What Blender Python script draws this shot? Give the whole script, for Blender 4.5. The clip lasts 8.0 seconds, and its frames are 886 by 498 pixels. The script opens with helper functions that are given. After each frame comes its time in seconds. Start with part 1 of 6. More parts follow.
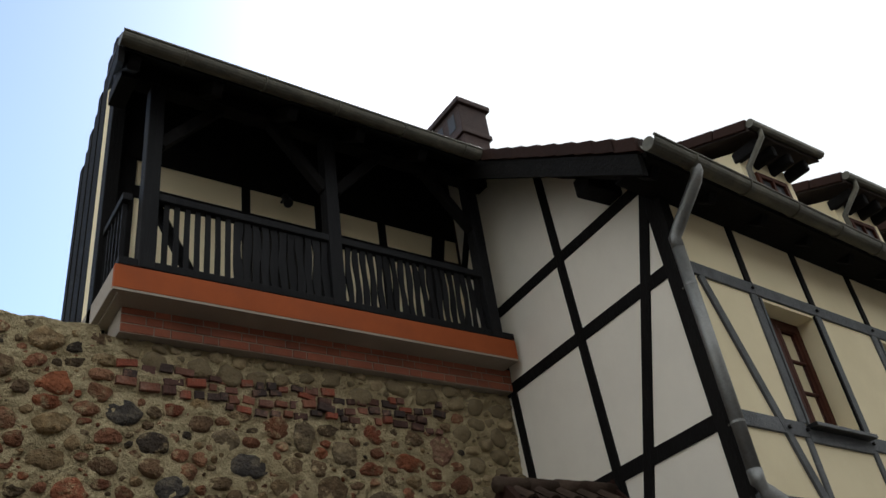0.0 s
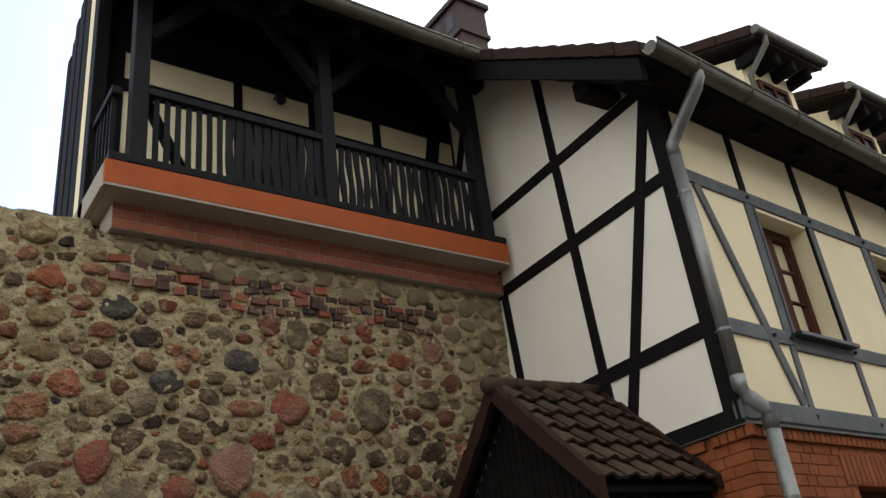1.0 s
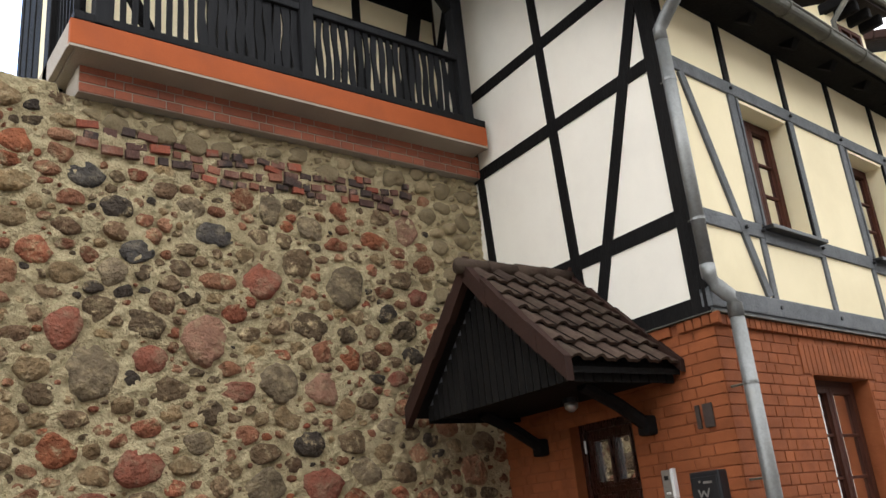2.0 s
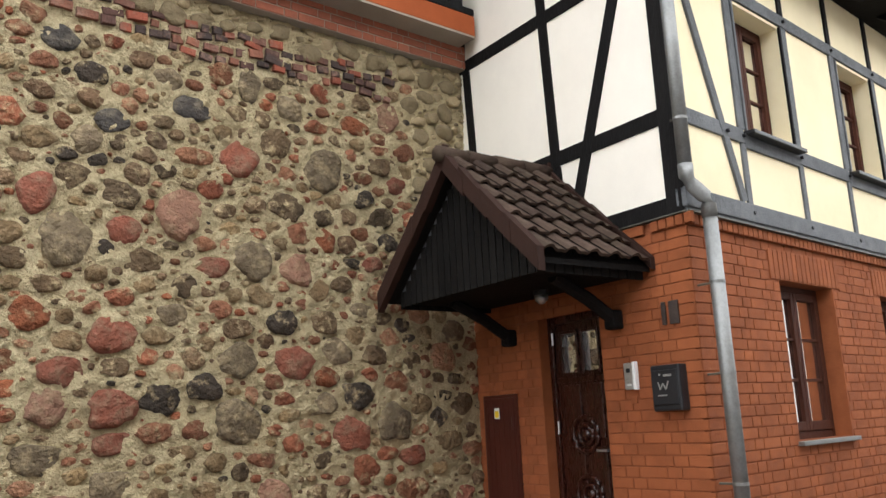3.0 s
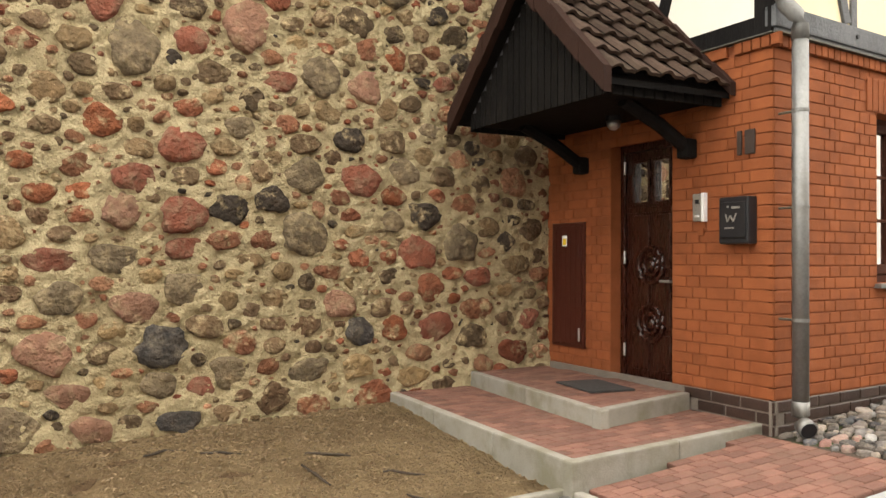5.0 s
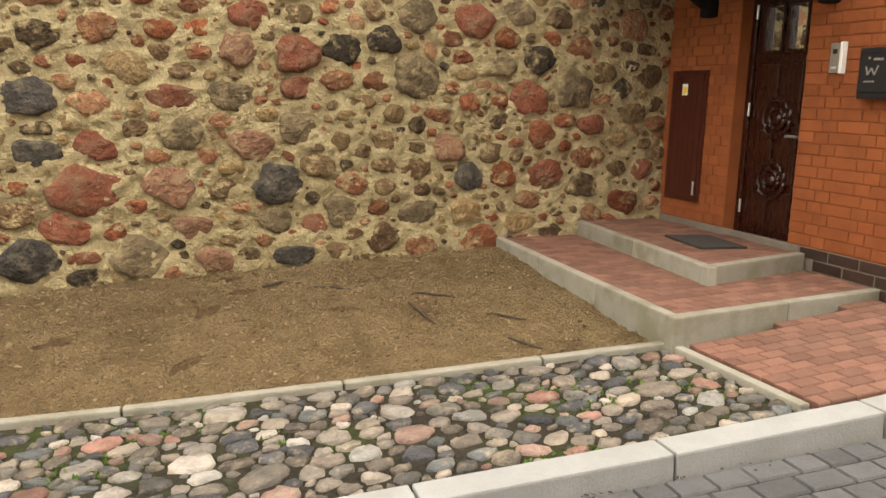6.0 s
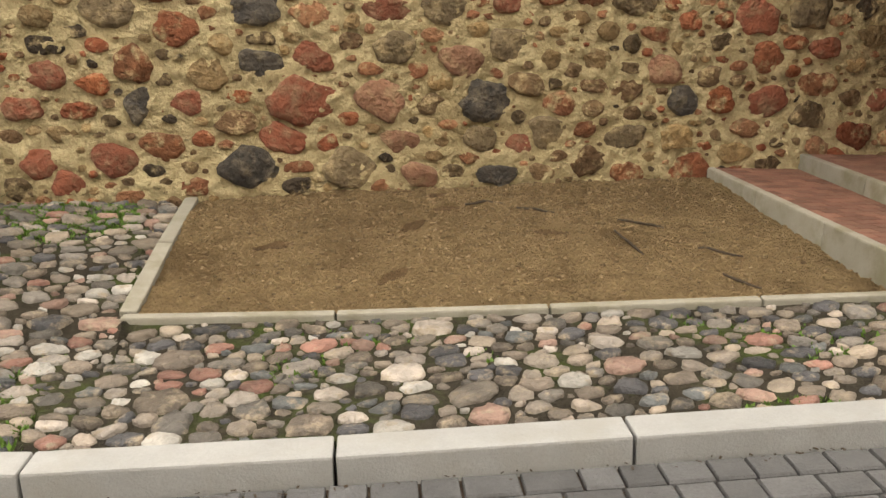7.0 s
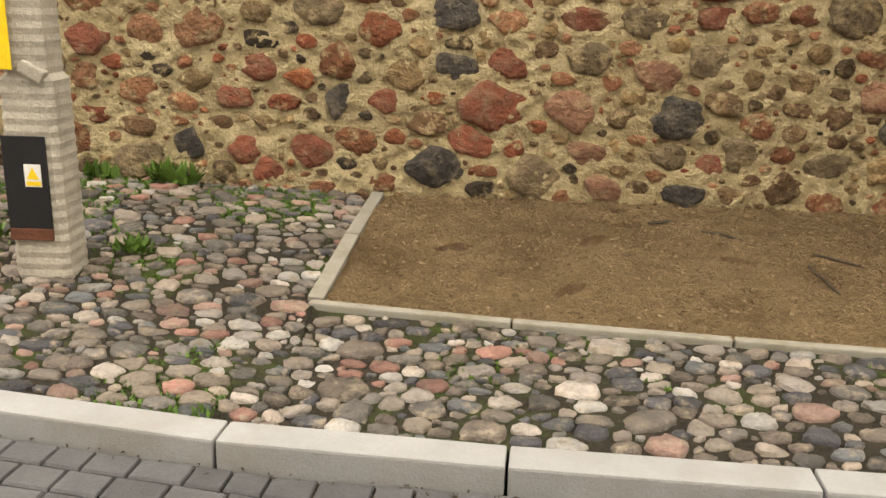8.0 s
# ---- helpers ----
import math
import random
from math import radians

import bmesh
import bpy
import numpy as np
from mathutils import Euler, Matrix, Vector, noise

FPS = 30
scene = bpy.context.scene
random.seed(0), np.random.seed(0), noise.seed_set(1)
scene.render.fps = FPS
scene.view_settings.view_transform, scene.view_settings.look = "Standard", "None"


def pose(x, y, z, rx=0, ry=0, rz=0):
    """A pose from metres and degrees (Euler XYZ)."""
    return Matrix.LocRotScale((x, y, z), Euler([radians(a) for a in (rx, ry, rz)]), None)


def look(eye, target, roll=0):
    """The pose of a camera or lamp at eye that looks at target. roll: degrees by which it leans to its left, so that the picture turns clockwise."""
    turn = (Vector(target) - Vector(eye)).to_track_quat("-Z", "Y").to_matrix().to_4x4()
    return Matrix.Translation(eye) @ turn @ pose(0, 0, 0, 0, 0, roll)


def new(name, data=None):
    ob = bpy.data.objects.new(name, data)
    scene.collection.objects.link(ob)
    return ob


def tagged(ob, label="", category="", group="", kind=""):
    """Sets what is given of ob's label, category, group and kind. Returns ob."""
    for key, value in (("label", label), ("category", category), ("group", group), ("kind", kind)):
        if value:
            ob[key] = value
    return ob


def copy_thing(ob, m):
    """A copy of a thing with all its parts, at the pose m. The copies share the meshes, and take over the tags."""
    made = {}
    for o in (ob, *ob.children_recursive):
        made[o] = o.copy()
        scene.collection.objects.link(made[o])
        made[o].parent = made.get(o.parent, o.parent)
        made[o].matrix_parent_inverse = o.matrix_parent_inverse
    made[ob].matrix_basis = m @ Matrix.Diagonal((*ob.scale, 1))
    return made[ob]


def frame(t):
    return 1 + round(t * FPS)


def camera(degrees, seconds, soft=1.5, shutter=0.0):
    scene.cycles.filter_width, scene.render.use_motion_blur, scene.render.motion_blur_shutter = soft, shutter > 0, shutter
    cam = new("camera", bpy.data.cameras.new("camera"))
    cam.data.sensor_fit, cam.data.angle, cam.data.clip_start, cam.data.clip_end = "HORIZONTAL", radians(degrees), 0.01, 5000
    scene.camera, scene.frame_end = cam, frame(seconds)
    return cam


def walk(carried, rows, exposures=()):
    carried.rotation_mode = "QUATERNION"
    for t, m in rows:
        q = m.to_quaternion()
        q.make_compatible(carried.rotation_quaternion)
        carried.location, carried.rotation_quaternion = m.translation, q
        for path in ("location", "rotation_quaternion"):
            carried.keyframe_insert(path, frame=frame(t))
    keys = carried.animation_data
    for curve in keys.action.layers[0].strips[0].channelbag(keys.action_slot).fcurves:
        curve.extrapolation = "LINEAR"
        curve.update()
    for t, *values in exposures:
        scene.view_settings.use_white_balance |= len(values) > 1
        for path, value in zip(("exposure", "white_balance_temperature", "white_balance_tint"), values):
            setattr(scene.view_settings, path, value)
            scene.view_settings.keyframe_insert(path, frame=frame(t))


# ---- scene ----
cam = camera(55.5, 8.0, soft=1.5)

PATH = [
    (0, (-5.131, -5.833, 1.644), (-4.089, -4.515, 2.729), -9.0),
    (0.5, (-5.124, -5.826, 1.654), (-4.052, -4.464, 2.652), -8.5),
    (1, (-5.117, -5.819, 1.665), (-4.019, -4.399, 2.547), -7.4),
    (1.5, (-5.112, -5.783, 1.665), (-3.962, -4.333, 2.422), -6.8),
    (2.8, (-5.044, -5.739, 1.527), (-3.817, -4.225, 1.977), -3.3),
    (3, (-5.054, -5.744, 1.515), (-3.809, -4.233, 1.924), -2.8),
    (3.5, (-5.03, -5.734, 1.461), (-3.749, -4.23, 1.77), -1.6),
    (4, (-4.992, -5.75, 1.44), (-3.693, -4.243, 1.65), -0.6),
    (4.2, (-4.969, -5.773, 1.413), (-3.678, -4.256, 1.595), -0.3),
    (5.3, (-4.724, -5.868, 1.434), (-3.763, -4.116, 1.353), 0.6),
    (5.5, (-4.756, -5.858, 1.459), (-3.841, -4.088, 1.288), 1.0),
    (6, (-4.751, -5.847, 1.456), (-3.925, -4.06, 1.104), 1.9),
    (6.5, (-4.814, -5.803, 1.461), (-4.132, -3.978, 1.007), 2.3),
    (7, (-4.873, -5.703, 1.414), (-4.45, -3.825, 0.871), 2.8),
    (7.5, (-4.928, -5.668, 1.413), (-4.677, -3.769, 0.837), 4.1),
    (8, (-4.99, -5.687, 1.442), (-4.938, -3.769, 0.88), 5.4),
]
EXPOSURES = [(0, 0.32, 5950, 8), (0.5, 0.52, 6050, 8), (1.0, 0.95, 6050, 9), (1.5, 1.45, 6000, 10), (3.0, 2.2, 5900, 11), (4.2, 2.25, 6050, 11), (5.3, 2.55, 7000, 11), (6.5, 2.3, 7250, 10), (8.0, 2.2, 7350, 11)]
walk(cam, [(t, look(eye, target, roll)) for t, eye, target, roll in PATH], EXPOSURES)

# ---- light: a hazy sun behind the house, open sky in front of it ----
SUN_EL, SUN_AZ = 46.0, 52.0          # degrees above the horizon, degrees from +y towards +x
world = bpy.data.worlds.new("world")
scene.world = world
world.use_nodes = True
wt = world.node_tree
sky = wt.nodes.new("ShaderNodeTexSky")
sky.sky_type = "NISHITA"
sky.sun_disc = False
sky.sun_elevation, sky.sun_rotation = radians(SUN_EL), radians(SUN_AZ)
sky.air_density, sky.dust_density, sky.ozone_density = 1.0, 1.0, 1.2
# a bright veil of thin cloud everywhere but for a clear stretch to the north
CLEAR = Vector((-0.05, 0.80, 0.60)).normalized()
place = wt.nodes.new("ShaderNodeTexCoord")
toward = wt.nodes.new("ShaderNodeVectorMath")
toward.operation = "DOT_PRODUCT"
toward.inputs[1].default_value = CLEAR
wt.links.new(place.outputs["Generated"], toward.inputs[0])
puffs = wt.nodes.new("ShaderNodeTexNoise")
puffs.inputs["Scale"].default_value, puffs.inputs["Detail"].default_value = 2.2, 5.0
wt.links.new(place.outputs["Generated"], puffs.inputs["Vector"])
edge = wt.nodes.new("ShaderNodeMath")
edge.operation = "MULTIPLY_ADD"
edge.inputs[1].default_value = 0.16
wt.links.new(puffs.outputs["Fac"], edge.inputs[0])
wt.links.new(toward.outputs["Value"], edge.inputs[2])
veil = wt.nodes.new("ShaderNodeMapRange")
veil.interpolation_type = "SMOOTHSTEP"
veil.inputs["From Min"].default_value, veil.inputs["From Max"].default_value = 0.86, 1.05
veil.inputs["To Min"].default_value, veil.inputs["To Max"].default_value = 1.0, 0.04
wt.links.new(edge.outputs[0], veil.inputs["Value"])
cloud = wt.nodes.new("ShaderNodeMix")
cloud.data_type = "RGBA"
cloud.inputs[7].default_value = (6.9, 6.7, 6.3, 1)
wt.links.new(veil.outputs["Result"], cloud.inputs["Factor"])
clear = wt.nodes.new("ShaderNodeVectorMath")
clear.operation = "SCALE"
clear.inputs["Scale"].default_value = 1.5
wt.links.new(sky.outputs[0], clear.inputs[0])
wt.links.new(clear.outputs[0], cloud.inputs[6])
wt.links.new(cloud.outputs[2], wt.nodes["Background"].inputs[0])
wt.nodes["Background"].inputs[1].default_value = 0.13
lamp = bpy.data.lights.new("sun", "SUN")
lamp.energy, lamp.angle, lamp.color = 1.0, radians(12), (1.0, 0.95, 0.88)
sun = new("sun", lamp)
d = Vector((math.sin(radians(SUN_AZ)) * math.cos(radians(SUN_EL)), math.cos(radians(SUN_AZ)) * math.cos(radians(SUN_EL)), math.sin(radians(SUN_EL))))
sun.matrix_world = look(d * 60, (0, 0, 0))


# ---- materials ----
def material(name, c1, c2, scale=6.0, rough=0.8, bump=0.3, fine=70.0, metallic=0.0, ramp=None, island=False, spread=0.25, stain=None, stain_scale=1.2, stain_amount=0.5, stretch=None, bump_depth=0.01, gloss=0.35, grit=0.35):
    """Two colours mixed by noise at real-world size, a fine grain, a bump and, if asked, a stain and a random tone for each piece."""
    m = bpy.data.materials.new(name)
    m.use_nodes = True
    t = m.node_tree
    n, l = t.nodes, t.links
    b = n["Principled BSDF"]
    geo = n.new("ShaderNodeNewGeometry")
    place = geo.outputs["Position"]
    if stretch:
        mul = n.new("ShaderNodeVectorMath")
        mul.operation = "MULTIPLY"
        l.new(place, mul.inputs[0])
        mul.inputs[1].default_value = stretch
        place = mul.outputs[0]

    def noise_at(sc, detail=4.0, r=0.6):
        x = n.new("ShaderNodeTexNoise")
        x.inputs["Scale"].default_value, x.inputs["Detail"].default_value, x.inputs["Roughness"].default_value = sc, detail, r
        l.new(place, x.inputs["Vector"])
        return x.outputs["Fac"]

    def mix(kind, fac, a, c):
        x = n.new("ShaderNodeMix")
        x.data_type, x.blend_type = "RGBA", kind
        for socket, v in ((x.inputs["Factor"], fac), (x.inputs[6], a), (x.inputs[7], c)):
            if isinstance(v, (int, float)):
                socket.default_value = v
            elif isinstance(v, tuple):
                socket.default_value = (*v, 1)
            else:
                l.new(v, socket)
        return x.outputs[2]

    def spread_of(fac, lo, hi):
        x = n.new("ShaderNodeMapRange")
        x.inputs["From Min"].default_value, x.inputs["From Max"].default_value = lo, hi
        l.new(fac, x.inputs["Value"])
        return x.outputs["Result"]

    large = spread_of(noise_at(scale), 0.3, 0.7)
    rand = None
    if ramp or island is not None:
        if island:
            rand = geo.outputs["Random Per Island"]
        else:
            rand = n.new("ShaderNodeObjectInfo").outputs["Random"]
    if ramp:
        r = n.new("ShaderNodeValToRGB")
        r.color_ramp.interpolation = "CONSTANT"
        while len(r.color_ramp.elements) < len(ramp):
            r.color_ramp.elements.new(0.5)
        for k, c in enumerate(ramp):
            r.color_ramp.elements[k].position = k / len(ramp)
            r.color_ramp.elements[k].color = (*c, 1)
        l.new(rand, r.inputs["Fac"])
        body = mix("MIX", spread_of(noise_at(scale * 0.8, 6.0, 0.7), 0.52, 0.66), r.outputs["Color"], c2)
        body = mix("OVERLAY", 0.55, body, mix("MIX", large, (0.25, 0.25, 0.25), (0.72, 0.7, 0.68)))
    else:
        body = mix("MIX", large, c1, c2)
    if rand is not None and spread:
        tone = n.new("ShaderNodeHueSaturation")
        tone.inputs["Hue"].default_value = 0.5
        wide = n.new("ShaderNodeMapRange")
        wn = n.new("ShaderNodeTexWhiteNoise")
        wn.noise_dimensions = "1D"
        l.new(rand, wn.inputs["W"])
        wide.inputs["To Min"].default_value, wide.inputs["To Max"].default_value = 1 - spread, 1 + spread
        l.new(wn.outputs["Value"], wide.inputs["Value"])
        l.new(wide.outputs["Result"], tone.inputs["Value"])
        l.new(body, tone.inputs["Color"])
        body = tone.outputs["Color"]
    grain = spread_of(noise_at(fine, 3.0, 0.7), 0.25, 0.75)
    body = mix("OVERLAY", grit, body, mix("MIX", grain, (0.2, 0.2, 0.2), (0.8, 0.8, 0.8)))
    if stain:
        f = n.new("ShaderNodeMath")
        f.operation = "MULTIPLY"
        l.new(spread_of(noise_at(stain_scale, 6.0, 0.65), 0.48, 0.68), f.inputs[0])
        f.inputs[1].default_value = stain_amount
        body = mix("MIX", f.outputs[0], body, stain)
    l.new(body, b.inputs["Base Color"])
    b.inputs["Metallic"].default_value = metallic
    b.inputs["Specular IOR Level"].default_value = gloss
    rr = n.new("ShaderNodeMapRange")
    rr.inputs["To Min"].default_value, rr.inputs["To Max"].default_value = max(0.05, rough - 0.12), min(1.0, rough + 0.12)
    l.new(grain, rr.inputs["Value"])
    l.new(rr.outputs["Result"], b.inputs["Roughness"])
    if bump:
        bp = n.new("ShaderNodeBump")
        bp.inputs["Strength"].default_value, bp.inputs["Distance"].default_value = bump, bump_depth
        add = n.new("ShaderNodeMath")
        l.new(grain, add.inputs[0])
        l.new(large, add.inputs[1])
        l.new(add.outputs[0], bp.inputs["Height"])
        l.new(bp.outputs["Normal"], b.inputs["Normal"])
    return m


STONES = [(0.277, 0.1025, 0.0541), (0.1507, 0.1023, 0.0574), (0.3031, 0.1441, 0.0784), (0.0577, 0.0447, 0.0334), (0.2076, 0.091, 0.0475), (0.2468, 0.1647, 0.0852), (0.2359, 0.0778, 0.0413), (0.1511, 0.0923, 0.0518), (0.3155, 0.2179, 0.1082), (0.1844, 0.1214, 0.0675), (0.3305, 0.1715, 0.0972), (0.1022, 0.0717, 0.042), (0.2489, 0.1089, 0.0607), (0.2915, 0.1023, 0.0479), (0.2605, 0.1801, 0.0937), (0.1639, 0.1086, 0.0629)]
COBBLES = [(0.129, 0.118, 0.107), (0.19, 0.16, 0.135), (0.057, 0.0578, 0.064), (0.251, 0.213, 0.176), (0.137, 0.1145, 0.0968), (0.2594, 0.1394, 0.1135), (0.0988, 0.0927, 0.0862), (0.175, 0.163, 0.152), (0.342, 0.3078, 0.2808), (0.114, 0.095, 0.078), (0.076, 0.076, 0.0846), (0.2519, 0.1664, 0.1387), (0.3285, 0.3186, 0.3015), (0.182, 0.16, 0.139), (0.0988, 0.106, 0.111), (0.274, 0.236, 0.205)]
M = {}
M["mortar"] = material("lime_mortar", (0.66, 0.55, 0.335), (0.51, 0.415, 0.24), 5.0, 0.95, 1.0, 45, stain=(0.34, 0.26, 0.14), stain_scale=0.75, stain_amount=0.6, bump_depth=0.035, gloss=0.1)
M["stone"] = material("fieldstone", None, (0.44, 0.345, 0.20), 12.0, 0.85, 1.0, 30, ramp=STONES, island=False, spread=0.25, grit=0.22, bump_depth=0.03, gloss=0.2)
M["stone_joined"] = material("fieldstone_small", None, (0.44, 0.345, 0.20), 12.0, 0.85, 1.0, 30, ramp=STONES, island=True, spread=0.25, grit=0.22, bump_depth=0.03, gloss=0.2)
M["stone_red"] = material("red_granite", (0.2624, 0.08856, 0.05084), (0.1722, 0.0656, 0.04264), 9.0, 0.8, 1.0, 32, spread=0.2, stain=(0.42, 0.33, 0.20), stain_scale=9, stain_amount=0.35, bump_depth=0.022, gloss=0.25, grit=0.22)
M["stone_dark"] = material("dark_basalt", (0.05, 0.045, 0.043), (0.10, 0.085, 0.07), 10.0, 0.75, 1.0, 38, spread=0.2, stain=(0.4, 0.328, 0.224), stain_scale=9, stain_amount=0.4, bump_depth=0.03, gloss=0.3, grit=0.22)
M["stone_grey"] = material("grey_gneiss", (0.2132, 0.1648, 0.09922), (0.1394, 0.1017, 0.06396), 10.0, 0.8, 1.0, 30, spread=0.2, stain=(0.52, 0.404, 0.234), stain_scale=9, stain_amount=0.6, bump_depth=0.026, gloss=0.2, grit=0.22)
M["stone_pink"] = material("pink_granite", (0.3026, 0.1591, 0.1017), (0.2296, 0.1238, 0.08069), 11.0, 0.8, 1.0, 32, spread=0.2, stain=(0.427, 0.337, 0.197), stain_scale=9, stain_amount=0.5, bump_depth=0.022, gloss=0.25, grit=0.22)
M["stone_orange"] = material("orange_brick_end", (0.496, 0.128, 0.032), (0.44, 0.12, 0.04), 12.0, 0.8, 0.5, 60, spread=0.05, grit=0.22)
M["stone_ochre"] = material("ochre_sandstone", (0.306, 0.2394, 0.1332), (0.2298, 0.1728, 0.0959), 9.0, 0.85, 0.8, 50, island=True, spread=0.35, bump_depth=0.012, grit=0.22)
M["old_brick"] = material("old_brick", None, (0.24, 0.14, 0.1), 9.0, 0.85, 0.7, 60, ramp=[(0.09, 0.045, 0.035), (0.28, 0.08, 0.045), (0.06, 0.04, 0.034), (0.15, 0.07, 0.05), (0.05, 0.036, 0.032), (0.22, 0.09, 0.055)], spread=0.25)
M["brick"] = material("red_clinker_brick", (0.2898, 0.09085, 0.0322), (0.2254, 0.06704, 0.02369), 5.0, 0.85, 0.35, 80, spread=0.12, stain=(0.163, 0.0498, 0.0186), stain_scale=2.5, stain_amount=0.35, gloss=0.2, grit=0.12)
M["brick_joined"] = material("red_clinker_brick_far", (0.2898, 0.09177, 0.0322), (0.2277, 0.06739, 0.02369), 5.0, 0.85, 0.35, 80, island=True, spread=0.12, gloss=0.2)
M["brick_joint"] = material("brick_joint_mortar", (0.3198, 0.1061, 0.0468), (0.2574, 0.08424, 0.03744), 8.0, 0.95, 0.4, 80, gloss=0.1)
M["plinth_brick"] = material("dark_plinth_brick", (0.0315, 0.0196, 0.0154), (0.049, 0.028, 0.021), 8.0, 0.45, 0.2, 80, spread=0.25)
M["plinth_joint"] = material("pale_joint_mortar", (0.1733, 0.1485, 0.1238), (0.1403, 0.1194, 0.099), 8.0, 0.95, 0.4, 80)
M["band_brick"] = material("balcony_brick_band", (0.34, 0.111, 0.0595), (0.272, 0.085, 0.0467), 6.0, 0.8, 0.4, 80, spread=0.15, stain=(0.187, 0.0765, 0.051), stain_amount=0.4)
M["plaster"] = material("cream_plaster", (0.88, 0.77, 0.52), (0.84, 0.735, 0.49), 2.0, 0.95, 0.15, 120, spread=0, stain=(0.74, 0.63, 0.40), stain_scale=1.0, stain_amount=0.3, bump_depth=0.004, gloss=0.1, grit=0.12)
M["plaster_white"] = material("white_plaster", (0.86, 0.805, 0.70), (0.83, 0.775, 0.67), 2.0, 0.95, 0.15, 120, spread=0, stain=(0.74, 0.69, 0.61), stain_scale=1.0, stain_amount=0.3, bump_depth=0.004, gloss=0.1, grit=0.12)
M["timber"] = material("black_stained_timber", (0.0055, 0.005, 0.005), (0.010, 0.009, 0.0085), 6.0, 0.75, 0.5, 50, spread=0.15, stretch=(1, 1, 0.25), gloss=0.12)
M["timber_grey"] = material("weathered_grey_timber", (0.11, 0.115, 0.12), (0.07, 0.074, 0.078), 7.0, 0.65, 0.5, 50, spread=0.12, stain=(0.17, 0.175, 0.18), stain_scale=3, stain_amount=0.5)
M["rail_timber"] = material("charcoal_railing_timber", (0.008, 0.008, 0.009), (0.015, 0.015, 0.016), 10.0, 0.7, 0.4, 60, spread=0.3, stretch=(1, 1, 0.2), gloss=0.15)
M["tile"] = material("dark_brown_roof_tile", (0.0384, 0.024, 0.0176), (0.0646, 0.0425, 0.0306), 7.0, 0.8, 0.4, 60, spread=0.25, stain=(0.07, 0.055, 0.036), stain_scale=6, stain_amount=0.45, gloss=0.15)
M["verge"] = material("brown_verge_tile", (0.036, 0.017, 0.012), (0.028, 0.014, 0.010), 7.0, 0.8, 0.3, 60, spread=0.15, gloss=0.15)
M["roof"] = material("anthracite_roof_tile", (0.03, 0.02, 0.017), (0.042, 0.03, 0.025), 7.0, 0.75, 0.4, 60, spread=0.2, gloss=0.2)
M["chimney"] = material("chimney_clinker", (0.055, 0.03025, 0.02475), (0.0385, 0.0231, 0.0198), 8.0, 0.7, 0.4, 60, spread=0.2)
M["soffit"] = material("black_stained_boards", (0.0055, 0.005, 0.0048), (0.010, 0.009, 0.008), 5.0, 0.8, 0.4, 40, spread=0.2, gloss=0.12)
M["zinc"] = material("zinc_sheet", (0.255, 0.258, 0.251), (0.204, 0.206, 0.198), 6.0, 0.5, 0.15, 50, metallic=0.7, spread=0, stain=(0.221, 0.206, 0.176), stain_scale=5, stain_amount=0.5)
M["zinc_old"] = material("weathered_zinc_gutter", (0.13, 0.125, 0.10), (0.09, 0.085, 0.07), 6.0, 0.55, 0.2, 50, metallic=0.5, spread=0, stain=(0.2, 0.18, 0.13), stain_scale=5, stain_amount=0.5)
M["orange"] = material("orange_painted_fascia", (0.391, 0.0978, 0.0298), (0.323, 0.0808, 0.0255), 3.0, 0.85, 0.2, 80, spread=0, stain=(0.246, 0.0723, 0.034), stain_scale=2.0, stain_amount=0.4, gloss=0.2, grit=0.12)
M["render"] = material("grey_beige_render", (0.36, 0.31, 0.25), (0.31, 0.27, 0.22), 2.0, 0.95, 0.3, 90, spread=0, stain=(0.26, 0.22, 0.17), stain_amount=0.4)
M["concrete"] = material("pale_concrete", (0.334, 0.337, 0.339), (0.284, 0.286, 0.285), 5.0, 0.9, 0.3, 90, spread=0.06, stain=(0.263, 0.247, 0.213), stain_scale=2.2, stain_amount=0.45, gloss=0.2, grit=0.12)
M["concrete_edge"] = material("mossy_concrete_edging", (0.303, 0.289, 0.248), (0.244, 0.229, 0.192), 6.0, 0.92, 0.4, 90, spread=0.08, stain=(0.178, 0.163, 0.0962), stain_scale=3, stain_amount=0.6, gloss=0.2, grit=0.12)
M["pole"] = material("old_concrete_pole", (0.4144, 0.3836, 0.3206), (0.3108, 0.2898, 0.2492), 4.0, 0.95, 0.4, 60, spread=0, stain=(0.22, 0.2, 0.15), stain_scale=4, stain_amount=0.45)
M["soil"] = material("brown_sandy_soil", (0.395, 0.285, 0.16), (0.275, 0.195, 0.108), 7.0, 1.0, 1.0, 42, spread=0, stain=(0.146, 0.0946, 0.0516), stain_scale=2.2, stain_amount=0.6, bump_depth=0.09, gloss=0.05)
M["bed"] = material("dark_joint_earth", (0.06, 0.0516, 0.0384), (0.0408, 0.036, 0.0288), 6.0, 1.0, 1.0, 60, spread=0, stain=(0.066, 0.102, 0.018), stain_scale=1.8, stain_amount=0.9, bump_depth=0.02, gloss=0.1)
M["cobble"] = material("rounded_cobble", None, (0.28, 0.235, 0.18), 14.0, 0.65, 0.7, 55, ramp=COBBLES, spread=0.40, bump_depth=0.015, gloss=0.4, grit=0.22)
M["cobble_joined"] = material("rounded_cobble_far", None, (0.28, 0.235, 0.18), 14.0, 0.65, 0.7, 55, ramp=COBBLES, island=True, spread=0.40, bump_depth=0.015, gloss=0.4, grit=0.22)
